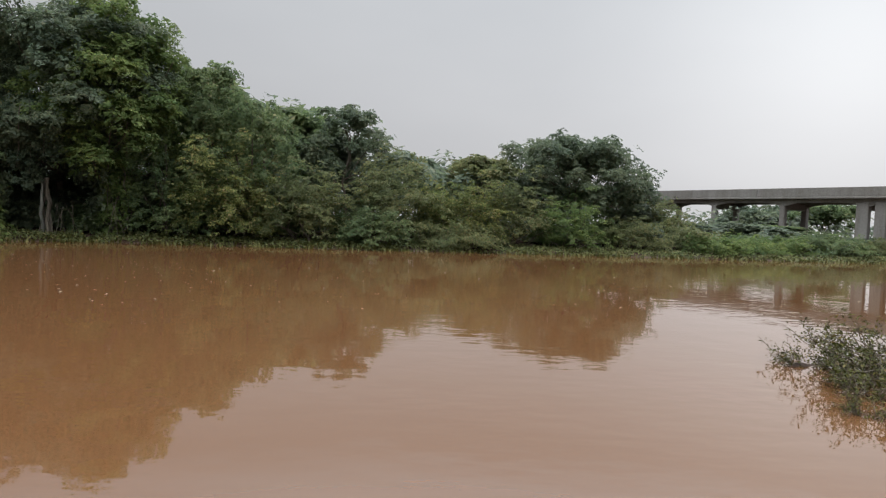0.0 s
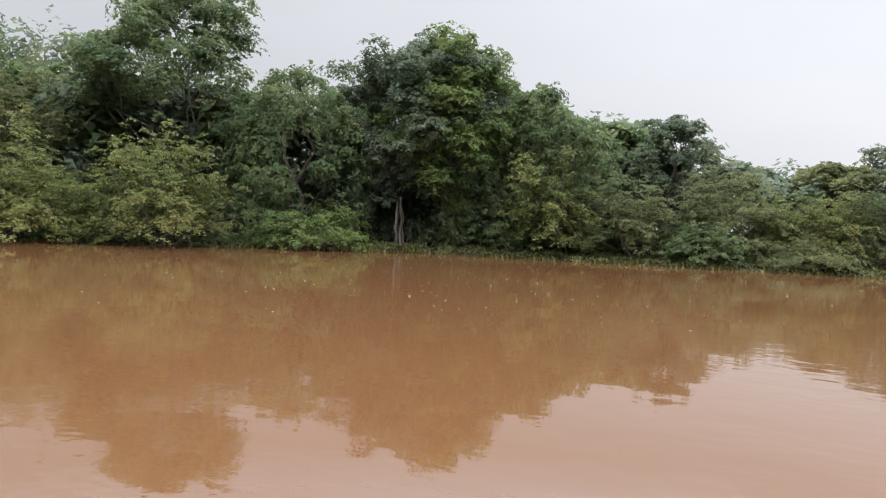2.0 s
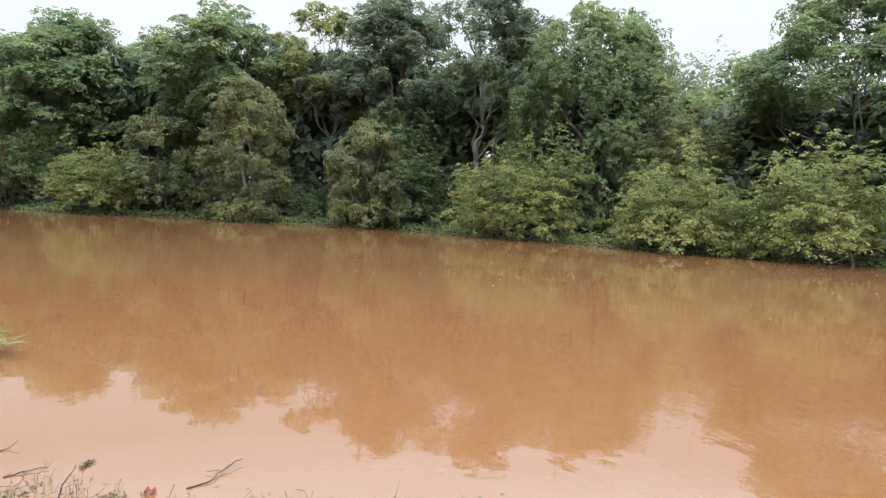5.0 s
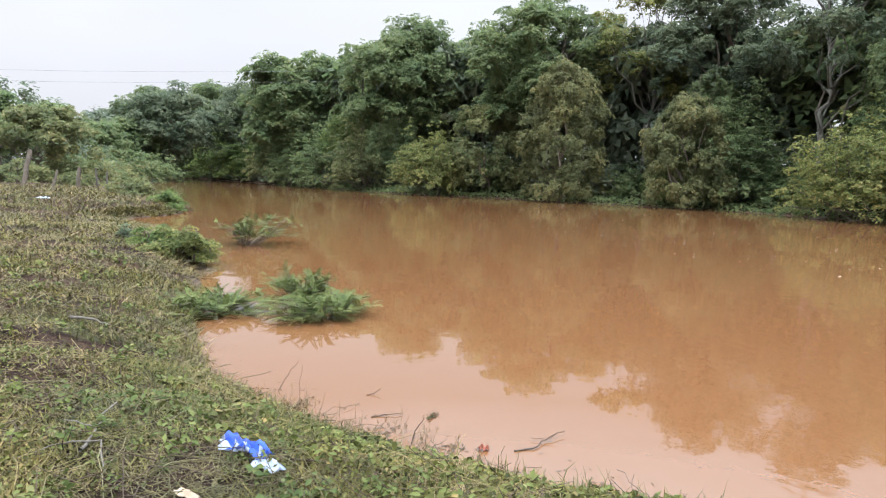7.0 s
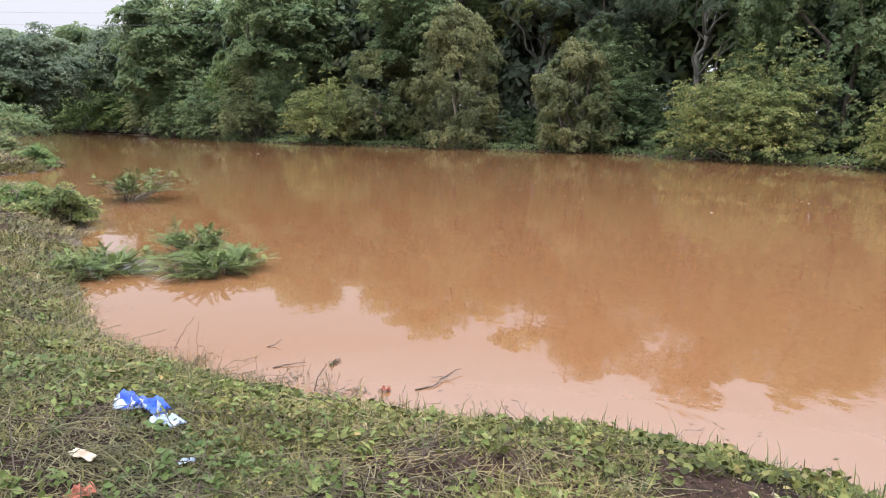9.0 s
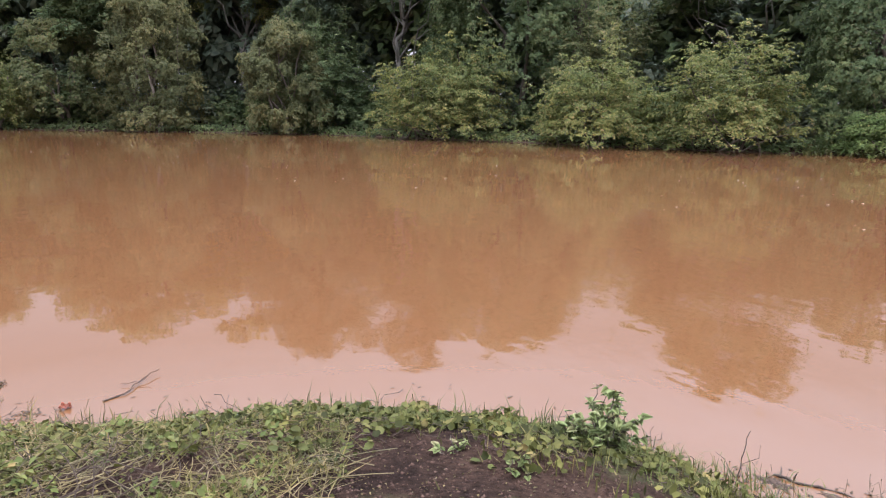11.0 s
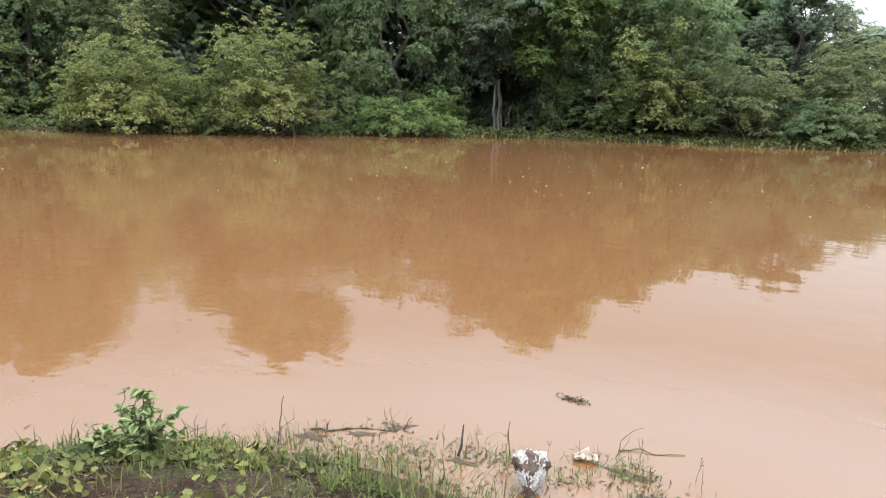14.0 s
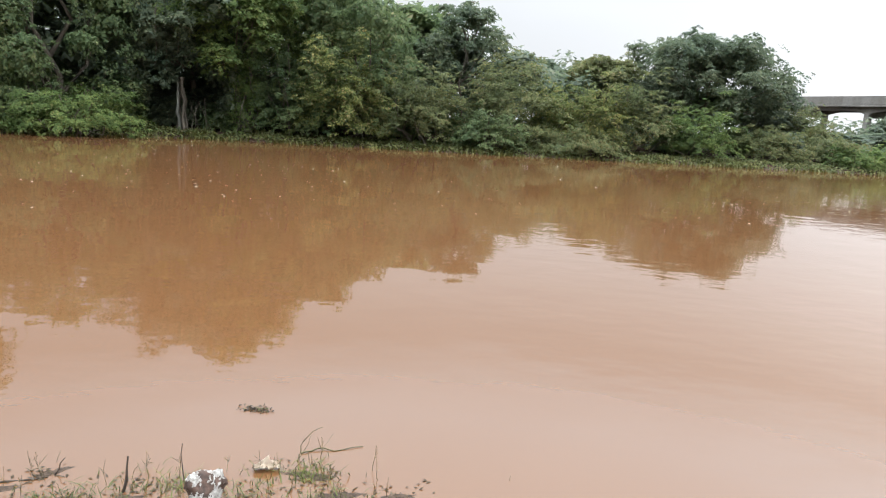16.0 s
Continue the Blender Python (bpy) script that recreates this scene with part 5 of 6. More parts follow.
def bank_growth():
    rng = np.random.default_rng(41)
    shore = NEAR_SHORE[12:25]
    # creeper mat on the lip of the bank
    p = along_shore(rng, NEAR_SHORE[13:24], 9400, -0.08, 1.35, 1)
    p = np.concatenate([p, along_shore(rng, NEAR_SHORE[15:23], 4800, -0.05, 0.55, 1)])
    x, y = p[:, 0], p[:, 1]
    keep = (rng.random(len(x)) > bare(x, y) * 1.15) & (waves(x + 3, y, 1.1) + rng.normal(0, 0.5, len(x)) > -0.45) & ~in_river(x + 0.03, y)
    keep &= rng.random(len(x)) < np.clip((y + 3.6) / 1.7, 0.12, 1) * np.where(x > -3.1, np.clip((2.2 - y) / 0.7, 0.22, 1), 1.0)
    x, y = x[keep], y[keep]
    z = height(x, y) + rng.uniform(0.01, 0.11, len(x)) * (0.6 + 0.5 * waves(x, y, 0.6))
    v, f = round_leaves(rng, np.stack([x, y, z], 1), rng.normal(0, 0.5, (len(x), 3)) + [0, 0, 1], 0.047)
    tagged(part_np("creeper_leaves", v, f, LEAF_CREEPER), "bright green round-leaved creeper matting the near bank", "creeper", kind="stuff")
    # tangled runners beneath
    paths = []
    for k in rng.choice(len(x), 420):
        a = rng.uniform(0, 2 * np.pi)
        n = 6
        t = np.linspace(0, rng.uniform(0.15, 0.5), n)
        px, py = x[k] + np.cos(a) * t + rng.normal(0, 0.02, n), y[k] + np.sin(a) * t + rng.normal(0, 0.02, n)
        paths.append((np.stack([px, py, np.maximum(height(px, py), 0) + rng.uniform(0.005, 0.05, n)], 1), np.full(n, 0.0022)))
    tagged(part_np("creeper_runners", *tubes(paths, 4), WET_WOOD), "thin brown creeper runners over the soil", "creeper", kind="stuff")
    # short grass between and along the lip
    p = along_shore(rng, shore, 9000, -0.06, 1.2, 1)
    x, y = p[:, 0], p[:, 1]
    keep = (waves(x, y + 5, 0.8) + rng.normal(0, 0.35, len(x)) > 0.05) & (rng.random(len(x)) > bare(x, y) * 0.96)
    x, y = x[keep], y[keep]
    v, f = blades(rng, x, y, np.maximum(height(x, y), -0.02) - 0.005, 0.10, 0.0065, 0.8)
    tagged(part_np("lip_grass", v, f, GRASS), "short green grass on the near bank lip", "grass", kind="stuff")
    # fresh tufts where the bank dips to the flooded weeds
    tx, ty = [], []
    for cx, cy in along_shore(rng, NEAR_SHORE[19:27], 105, -0.10, 0.62, 1):
        k = int(rng.integers(25, 60))
        tx.append(cx + rng.normal(0, 0.05, k))
        ty.append(cy + rng.normal(0, 0.05, k))
    tx, ty = np.concatenate(tx), np.concatenate(ty)
    v, f = blades(rng, tx, ty, np.maximum(height(tx, ty), -0.03) - 0.01, 0.075, 0.0042, 1.5)
    tagged(part_np("grass_tufts", v, f, GRASS_FRESH), "fresh green grass tufts by the flooded edge", "grass", kind="stuff")
    # tall thin grass stalks on the lip
    p = along_shore(rng, NEAR_SHORE[14:25], 420, -0.12, 0.35, 1)
    v, f = blades(rng, p[:, 0], p[:, 1], np.maximum(height(p[:, 0], p[:, 1]), -0.02), 0.17, 0.007, 0.6)
    tagged(part_np("grass_stalks", v, f, GRASS), "thin upright grass stalks on the bank lip", "grass", kind="stuff")


def spears(rng, px, py, pz, tall, thin, lean):
    """Grass blades of one slender triangle each."""
    n = len(px)
    a, h = rng.uniform(0, 2 * np.pi, n), tall * rng.uniform(0.4, 1.4, n)
    out, side = np.stack([np.cos(a), np.sin(a), 0 * a], 1), np.stack([-np.sin(a), np.cos(a), 0 * a], 1)
    foot = np.stack([px, py, pz], 1)
    w = (thin * rng.uniform(0.6, 1.3, n))[:, None]
    tip = foot + out * (lean * rng.uniform(0.1, 1.3, n) * h)[:, None] + np.array([0, 0, 1.0]) * h[:, None]
    return np.stack([foot - side * w, foot + side * w, tip], 1).reshape(-1, 3), np.arange(3 * n).reshape(-1, 3)


def field_growth():
    rng = np.random.default_rng(43)
    x, y, r = near_places(rng, 330000, 1.6, 48, 78, 152)
    q = along_shore(rng, NEAR_SHORE[3:15], 26000, -0.12, 0.9, 1)
    x, y, r = np.concatenate([x, q[:, 0]]), np.concatenate([y, q[:, 1]]), np.concatenate([r, np.hypot(q[:, 0], q[:, 1])])
    m = waves(x, y, 1.7) + 0.6 * waves(x + 9, y, 6.0) + 0.5 * waves(x, y + 4, 0.5) + rng.normal(0, 0.3, len(x))
    keep = rng.random(len(x)) > bare(x, y) * 0.97
    g = keep & (m > 0.22)
    d = keep & ~g & (m > -0.6) & (rng.random(len(x)) < np.where(r < 7, 0.5, 0.72))
    z = np.maximum(height(x, y), -0.03) - 0.004
    v, f = spears(rng, x[g], y[g], z[g], 0.042 * (1 + r[g] / 13), 0.0025 * (1 + r[g] / 3.4), 2.2)
    tagged(part_np("field_grass", v, f, GRASS_FIELD), "short matted yellow-green grass over the near bank", "grass", kind="stuff")
    v, f = spears(rng, x[d], y[d], z[d], 0.030 * (1 + r[d] / 9), 0.0017 * (1 + r[d] / 3.0), 3.2)
    tagged(part_np("dead_grass", v, f, DRY), "dead brown grass and stems over the bank", "grass", kind="stuff")
    x, y, r = near_places(rng, 80000, 1.6, 40, 78, 152)
    keep = (waves(x, y, 2.3) + 0.5 * waves(x, y, 0.6) + rng.normal(0, 0.4, len(x)) > 0.05) & (rng.random(len(x)) > bare(x, y) * 0.97)
    x, y, r = x[keep], y[keep], r[keep]
    z = height(x, y) + rng.uniform(0.005, 0.08, len(x))
    v, f = leaves(rng, np.stack([x, y, z], 1), rng.normal(0, 0.5, (len(x), 3)) + [0, 0, 1], 0.020, 0.013, 0.1)
    big = np.repeat(1 + r / 9.0, 4)[:, None]
    c = np.repeat(np.stack([x, y, z], 1), 4, 0)
    v = c + (v - c) * big
    tagged(part_np("field_weeds", v, f, LEAF_CREEPER), "small-leaved green weeds over the near bank", "weeds", kind="stuff")
    # thinner growth over the rest of the near bank
    x, y, r = near_places(rng, 60000, 0.5, 30, -60, 300)
    m = waves(x, y, 1.9) + 0.5 * waves(x + 9, y, 0.6) + rng.normal(0, 0.35, len(x))
    keep = (m > -0.1) & (rng.random(len(x)) > bare(x, y))
    x, y, r = x[keep], y[keep], r[keep]
    v, f = spears(rng, x, y, height(x, y) - 0.004, 0.045 * (1 + r / 13), 0.0025 * (1 + r / 3.4), 2.0)
    tagged(part_np("thin_grass", v, f, GRASS_FIELD), "thin patchy grass on the trodden bank", "grass", kind="stuff")
    # leafy rosettes that stand out of the mat, and looping bare stems
    x, y, r = near_places(rng, 900, 1.8, 13, 84, 150)
    ok = (rng.random(len(x)) > bare(x, y) * 0.9) & (line_gap(x, y, NEAR_SHORE) > 0.1)
    x, y, r = x[ok], y[ok], r[ok]
    per = 13
    px, py = np.repeat(x, per) + rng.normal(0, 0.035, len(x) * per), np.repeat(y, per) + rng.normal(0, 0.035, len(x) * per)
    big = np.repeat(rng.uniform(0.7, 1.5, len(x)), per)
    p = np.stack([px, py, height(px, py) + rng.uniform(0.015, 0.085, len(px)) * big], 1)
    v, f = leaves(rng, p, rng.normal(0, 0.45, p.shape) + [0, 0, 1], 0.030, 0.017, 0.15)
    c = np.repeat(p, 4, 0)
    v = c + (v - c) * np.repeat(big * (1 + np.repeat(r, per) / 14), 4)[:, None]
    tagged(part_np("rosette_weeds", v, f, GRASS_FRESH), "pale green leafy weeds standing in the grass", "weeds", kind="stuff")
    paths = []
    x, y, r = near_places(rng, 420, 1.8, 9, 86, 150)
    for k in range(len(x)):
        a, ln, n = rng.uniform(0, 2 * np.pi), rng.uniform(0.15, 0.45), 8
        t = np.linspace(0, 1, n)
        turn = a + rng.normal(0, 1.6) * t
        qx, qy = x[k] + np.cumsum(np.cos(turn)) * ln / n, y[k] + np.cumsum(np.sin(turn)) * ln / n
        paths.append((np.stack([qx, qy, np.maximum(height(qx, qy), 0) + 0.01 + rng.uniform(0.02, 0.12) * np.sin(np.pi * t)], 1), np.linspace(0.0026, 0.0014, n)))
    tagged(part_np("looping_stems", *tubes(paths, 4), DRY), "thin looping dry stems over the grass", "stems", kind="stuff")
    # dark brown tangle of dead stems
    paths = []
    x, y, r = near_places(rng, 1500, 1.8, 8, 88, 150)
    ok = waves(x + 2, y, 1.5) + rng.normal(0, 0.4, len(x)) > 0.1
    for px, py in zip(x[ok], y[ok]):
        a, ln, n = rng.uniform(0, 2 * np.pi), rng.uniform(0.1, 0.4), 6
        t = np.linspace(0, 1, n)
        turn = a + rng.normal(0, 0.9) * t
        qx, qy = px + np.cumsum(np.cos(turn)) * ln / n, py + np.cumsum(np.sin(turn)) * ln / n
        paths.append((np.stack([qx, qy, np.maximum(height(qx, qy), 0) + 0.02 + rng.uniform(0.01, 0.16) * t], 1), np.linspace(0.0034, 0.0015, n)))
    tagged(part_np("bramble_stems", *tubes(paths, 4), WET_WOOD), "dark brown tangled dead stems in the grass", "stems", kind="stuff")
    # tall dry weeds along the fence
    n = 900
    x, y = rng.uniform(-36, -15, n), rng.uniform(-34, -15, n)
    ok = (np.abs(y - x * 0.97 + 1.5) < 3.5) & (waves(x, y, 3.0) + rng.normal(0, 0.4, n) > 0.1) & ~in_river(x, y)
    x, y = x[ok], y[ok]
    v, f = blades(rng, x, y, height(x, y) - 0.01, 0.55, 0.022, 0.35)
    tagged(part_np("tall_dry_weeds", v, f, DRY), "tall dry brown weeds along the old fence", "weeds", kind="stuff")
    # long dry stalks lying criss-cross
    x, y, r = near_places(rng, 2600, 1.9, 22, 80, 150)
    paths = []
    for k in range(len(x)):
        a, ln, n = rng.uniform(0, 2 * np.pi), rng.uniform(0.08, 0.38) * (1 + r[k] / 12), 5
        t = np.linspace(0, ln, n)
        px, py = x[k] + np.cos(a) * t, y[k] + np.sin(a) * t + rng.normal(0, 0.015, n)
        rise = rng.uniform(0.0, 0.5) ** 2
        paths.append((np.stack([px, py, np.maximum(height(px, py), 0.0) + 0.02 + t * rise], 1), np.full(n, 0.0016 * (1 + r[k] / 7))))
    tagged(part_np("dry_stalks", *tubes(paths, 4), DRY), "long dry stalks strewn over the bank", "stalks", kind="stuff")
    # crumbs and pebbles of the bare soil
    x, y, r = near_places(rng, 9000, 1.6, 5.5, 30, 130)
    keep = rng.random(len(x)) < bare(x, y) * 0.35
    x, y = x[keep], y[keep]
    z = height(x, y) + 0.004
    v, f = leaves(rng, np.stack([x, y, z], 1), rng.normal(0, 0.6, (len(x), 3)) + [0, 0, 1], 0.013, 0.009, 0.0, 0.3)
    tagged(part_np("soil_litter", v, f, DRY), "small dry litter on the trodden soil", "litter", kind="stuff")


def soil_crumbs():
    """Clods and stones of the trodden soil, too many to count."""
    rng = np.random.default_rng(47)
    x, y, r = near_places(rng, 22000, 1.6, 5.0, 25, 130)
    keep = rng.random(len(x)) < 0.15 + bare(x, y)
    x, y = x[keep], y[keep]
    n = len(x)
    base = np.array([(1, 0, 0), (-1, 0, 0), (0, 1, 0), (0, -1, 0), (0, 0, 0.8), (0, 0, -0.8)])
    tri = np.array([(0, 2, 4), (2, 1, 4), (1, 3, 4), (3, 0, 4), (2, 0, 5), (1, 2, 5), (3, 1, 5), (0, 3, 5)])
    s = 0.0025 + 0.0085 * rng.random(n) ** 3
    v = base[None] * (s[:, None, None] * rng.uniform(0.55, 1.4, (n, 6, 1))) + np.stack([x, y, height(x, y) + s * 0.2], 1)[:, None]
    f = tri[None] + (np.arange(n) * 6)[:, None, None]
    tagged(part_np("soil_crumbs", v.reshape(-1, 3), f.reshape(-1, 3), CRUMB, soft=True), "red-brown clods and grit on the trodden soil", "soil", kind="stuff")


bank_growth()
field_growth()
soil_crumbs()


def leaf_mesh(name, size, mat):
    """One heart-shaped leaf, its stalk end at the origin."""
    out = [(0, 0), (-0.30, -0.08), (-0.46, 0.16), (-0.34, 0.52), (-0.14, 0.82), (0, 1.0), (0.14, 0.82), (0.34, 0.52), (0.46, 0.16), (0.30, -0.08)]
    bm = bmesh.new()
    rim = [bm.verts.new((x * size, y * size, abs(x) * 0.35 * size - 0.12 * y * y * size)) for x, y in out]
    rib = [bm.verts.new((0, y * size, -0.12 * y * y * size)) for y in (0.2, 0.5, 0.8)]
    order = [rim[0]] + rib + [rim[5]]
    for s in (rim[0:6], [rim[0]] + rim[:4:-1]):
        bm.faces.new((order[0], s[1], s[2], order[1]))
        bm.faces.new((order[1], s[2], s[3], order[2]))
        bm.faces.new((order[2], s[3], s[4], order[3]))
        bm.faces.new((order[3], s[4], s[5]))
    me = bpy.data.meshes.new(name)
    bm.to_mesh(me)
    bm.free()
    me.materials.append(mat)
    return smooth(me)


def sapling(label, x, y, z, R, H, stems_n, leaves_n, seed, leaf_size=0.03):
    rng = np.random.default_rng(seed)
    ob = thing("leafy_plant", x, y, z, label, "plant")
    shapes = [leaf_mesh("leaf", s, LEAF_PLANT) for s in (leaf_size, leaf_size * 1.25, leaf_size * 1.5)]
    for k in range(stems_n):
        a = 2 * np.pi * k / stems_n + rng.normal(0, 0.3)
        r = R * rng.uniform(0.2, 0.95)
        line = bend(rng, (rng.normal(0, 0.03), rng.normal(0, 0.03), -0.05), (np.cos(a) * r, np.sin(a) * r, H * rng.uniform(0.6, 1.0) * (1.08 - 0.75 * r / R)), 8, 0.05)
        stem = part_np("stem", *tubes([(line, np.linspace(0.006, 0.002, 8))], 5), BARK, ob, soft=True)
        for _ in range(leaves_n):
            s = rng.uniform(1.0, 6.99)
            i = int(s)
            p = line[i] + (line[i + 1] - line[i]) * (s - i)
            blade = new("leaf", shapes[int(rng.integers(0, 3))])
            blade.parent = stem
            blade.matrix_basis = pose(*p, rng.uniform(-30, 15), rng.uniform(-20, 20), rng.uniform(0, 360))


sapling("leafy green bushy weed on the lip of the bank", -3.30, 1.86, 0.16, 0.27, 0.43, 34, 13, 51, 0.041)
sapling("small broad-leaved weed in the bare soil", -3.17, 0.92, 0.36, 0.10, 0.10, 6, 7, 52)
sapling("small pale-leaved weed at the soil edge", -2.8, 1.12, 0.41, 0.10, 0.13, 6, 6, 53)


# ---- flooded edge: weeds, litter and rubbish ----
def flooded_weeds():
    rng = np.random.default_rng(61)
    # clumps of drowned weeds: middle, spread, number of stems
    beds = [(-3.02, 2.58, 0.14, 26), (-2.75, 2.75, 0.16, 22), (-2.45, 2.85, 0.15, 20), (-2.62, 3.12, 0.10, 10), (-2.1, 3.15, 0.13, 24), (-2.3, 2.95, 0.12, 14), (-1.85, 3.2, 0.12, 18),
            (-1.5, 3.25, 0.13, 22), (-1.25, 3.5, 0.12, 34), (-1.05, 3.3, 0.16, 22), (-0.75, 3.45, 0.18, 16), (-0.5, 3.3, 0.2, 14), (-1.7, 2.85, 0.18, 22), (-2.0, 2.8, 0.16, 18)]
    # dead weeds along the shelving shore of the inlet
    beds += [(-5.5, -3.65, 0.16, 40), (-5.28, -3.28, 0.14, 50), (-5.32, -3.0, 0.12, 44), (-5.42, -2.9, 0.12, 30), (-5.05, -2.55, 0.13, 46), (-5.12, -2.3, 0.10, 26), (-5.06, -2.1, 0.09, 22),
             (-5.2, -1.97, 0.09, 18), (-4.95, -1.66, 0.10, 24), (-4.98, -1.44, 0.07, 14), (-4.8, -1.2, 0.08, 16), (-4.62, -0.9, 0.08, 16), (-4.7, -0.35, 0.08, 10), (-4.6, 0.1, 0.08, 10)]
    x = np.concatenate([rng.normal(c[0], c[2], c[3]) for c in beds])
    y = np.concatenate([rng.normal(c[1], c[2], c[3]) for c in beds])
    paths, heads = [], []
    for px, py in zip(x[::2], y[::2]):
        h = 0.02 + 0.15 * rng.random() ** 1.8
        tip = np.array([px + rng.normal(0, 0.04), py + rng.normal(0, 0.04), h])
        line = bend(rng, (px, py, -0.1), tip, 5, 0.05)
        paths.append((line, np.linspace(0.0022, 0.0011, 5)))
        if h > 0.06:
            for _ in range(int(rng.integers(2, 5))):
                e = line[3] + rng.normal(0, 0.022, 3) + [0, 0, 0.02]
                paths.append((bend(rng, line[3], e, 3, 0.05), np.full(3, 0.0009)))
                heads.append(e)
    tagged(part_np("drowned_stems", *tubes(paths, 4), DRY), "thin brown seeding stems standing in shallow muddy water", "weeds", kind="stuff")
    h = np.array(heads)
    v, f = leaves(rng, h, rng.normal(0, 0.7, h.shape), 0.013, 0.006, 0.2)
    tagged(part_np("seed_heads", v, f, DRY), "small dry seed heads on drowned stems", "weeds", kind="stuff")
    # dark rotting litter that lies on the water round the clumps
    n = 1150
    k = rng.integers(0, len(beds), n)
    c = np.array(beds)
    p = np.stack([c[k, 0] + rng.normal(0, 1, n) * c[k, 2] * 0.85, c[k, 1] + rng.normal(0, 1, n) * c[k, 2] * 0.5, rng.uniform(0.001, 0.005, n)], 1)
    v, f = leaves(rng, p, rng.normal(0, 0.18, (n, 3)) + [0, 0, 1], 0.034, 0.014, 0.0, 0.05)
    tagged(part_np("wilted_leaves", v, f, DARK_FLOAT), "dark rotting leaves lying on the shallow water", "litter", kind="stuff")
    # narrow green leaves and grass of the weeds still alive
    k = np.concatenate([rng.choice([8, 8, 9, 4, 12, 7, 6, 13, 0, 1, 2, 5], 900)])
    m = len(k)
    px, py = c[k, 0] + rng.normal(0, 1, m) * c[k, 2] * 0.75, c[k, 1] + rng.normal(0, 1, m) * c[k, 2] * 0.6
    v, f = blades(rng, px, py, np.full(m, -0.02), 0.062, 0.006, 1.8)
    tagged(part_np("weed_leaves", v, f, GRASS_FRESH), "narrow green leaves of half-drowned weeds", "weeds", kind="stuff")
    # litter line in the shallows by the creeper
    n = 150
    a = along_shore(rng, NEAR_SHORE[12:24], n, -0.55, 0.02, 1)
    p = np.stack([a[:, 0], a[:, 1], np.full(n, 0.003)], 1)
    v, f = leaves(rng, p, rng.normal(0, 0.08, (n, 3)) + [0, 0, 1], 0.05, 0.012, 0.0, 0.02)
    tagged(part_np("floating_litter", v, f, DARK_FLOAT), "dark leaf and twig litter floating by the bank", "litter", kind="stuff")


def mud_bars():
    """Low bars of dark mud and rotting stems, barely above the water."""
    rng = np.random.default_rng(67)
    bm = bmesh.new()
    for cx, cy, sx, sy, turn in ((-2.95, 2.74, 0.10, 0.06, 40), (-2.72, 2.95, 0.13, 0.03, 38), (-2.58, 3.17, 0.08, 0.04, 60), (-2.05, 3.05, 0.08, 0.04, 20),
                                 (-1.25, 3.5, 0.12, 0.05, 10), (-1.02, 3.35, 0.12, 0.05, 30), (-0.72, 3.42, 0.09, 0.035, 20)):
        n, a0, ph = 22, radians(turn), rng.uniform(0, 6, 3)
        rows = []
        for ring, h in ((1.0, -0.004), (0.72, 0.001), (0.4, 0.003)):
            row = []
            for k in range(n):
                q = 2 * math.pi * k / n
                r = ring * (1 + 0.28 * math.sin(2 * q + ph[0]) + 0.2 * math.sin(5 * q + ph[1]) + 0.14 * math.sin(9 * q + ph[2]))
                u, v = math.cos(q) * r * sx, math.sin(q) * r * sy
                row.append(bm.verts.new((cx + u * math.cos(a0) - v * math.sin(a0), cy + u * math.sin(a0) + v * math.cos(a0), h + rng.uniform(0, 0.003))))
            rows.append(row)
        for a, b in zip(rows[:-1], rows[1:]):
            for k in range(n):
                bm.faces.new((a[k], a[(k + 1) % n], b[(k + 1) % n], b[k]))
        bm.faces.new(rows[-1])
    ob = part("mud_bars", bm, MUD)
    smooth(ob.data)
    tagged(ob, "low dark bars of wet mud and rotting litter", "mud", kind="stuff")


flooded_weeds()
mud_bars()


def twig(label, points, thick, side=(), mat=None, name="stick"):
    """A stick along a crooked line with side twigs."""
    rng = np.random.default_rng(int(abs(points[0][0] * 100)))
    ob = thing(name, *points[0], label, "stick")
    o = np.array(points[0], float)
    pts = np.array(points, float) - o
    dense = np.concatenate([bend(rng, a, b, 5, 0.03)[:-1] for a, b in zip(pts[:-1], pts[1:])] + [pts[-1:]])
    stem = part_np("stem", *tubes([(dense, np.linspace(thick, thick * 0.45, len(dense)))], 7), mat or WET_WOOD, ob, soft=True)
    for s, e in side:
        line = bend(rng, np.array(s) - o, np.array(e) - o, 4, 0.06)
        part_np("side_twig", *tubes([(line, np.linspace(thick * 0.6, thick * 0.25, 4))], 5), mat or WET_WOOD, stem, soft=True)
    return ob


twig("dark crooked stick floating in the shallows", [(-5.12, -0.98, 0.004), (-5.2, -0.85, 0.012), (-5.42, -0.75, 0.03), (-5.56, -0.65, 0.035)], 0.007,
     [((-5.36, -0.78, 0.02), (-5.38, -0.90, 0.02)), ((-5.36, -0.78, 0.02), (-5.42, -0.70, 0.06))])
twig("dark rotten branch lying in shallow muddy water", [(-3.02, 2.80, 0.002), (-2.9, 2.86, 0.006), (-2.78, 3.0, 0.002), (-2.62, 3.08, 0.003), (-2.5, 3.18, -0.006)], 0.009,
     [((-2.93, 2.85, 0.01), (-2.91, 2.86, 0.07)), ((-2.98, 2.81, 0.01), (-3.07, 2.9, 0.01)), ((-2.56, 3.15, 0.0), (-2.53, 3.19, 0.08))])
twig("bent brown reed stem leaning over the water", [(-1.37, 3.62, -0.04), (-1.36, 3.66, 0.09), (-1.30, 3.70, 0.17), (-1.25, 3.72, 0.19)], 0.0035, [((-1.37, 3.63, 0.0), (-1.31, 3.69, 0.15))], DRY)
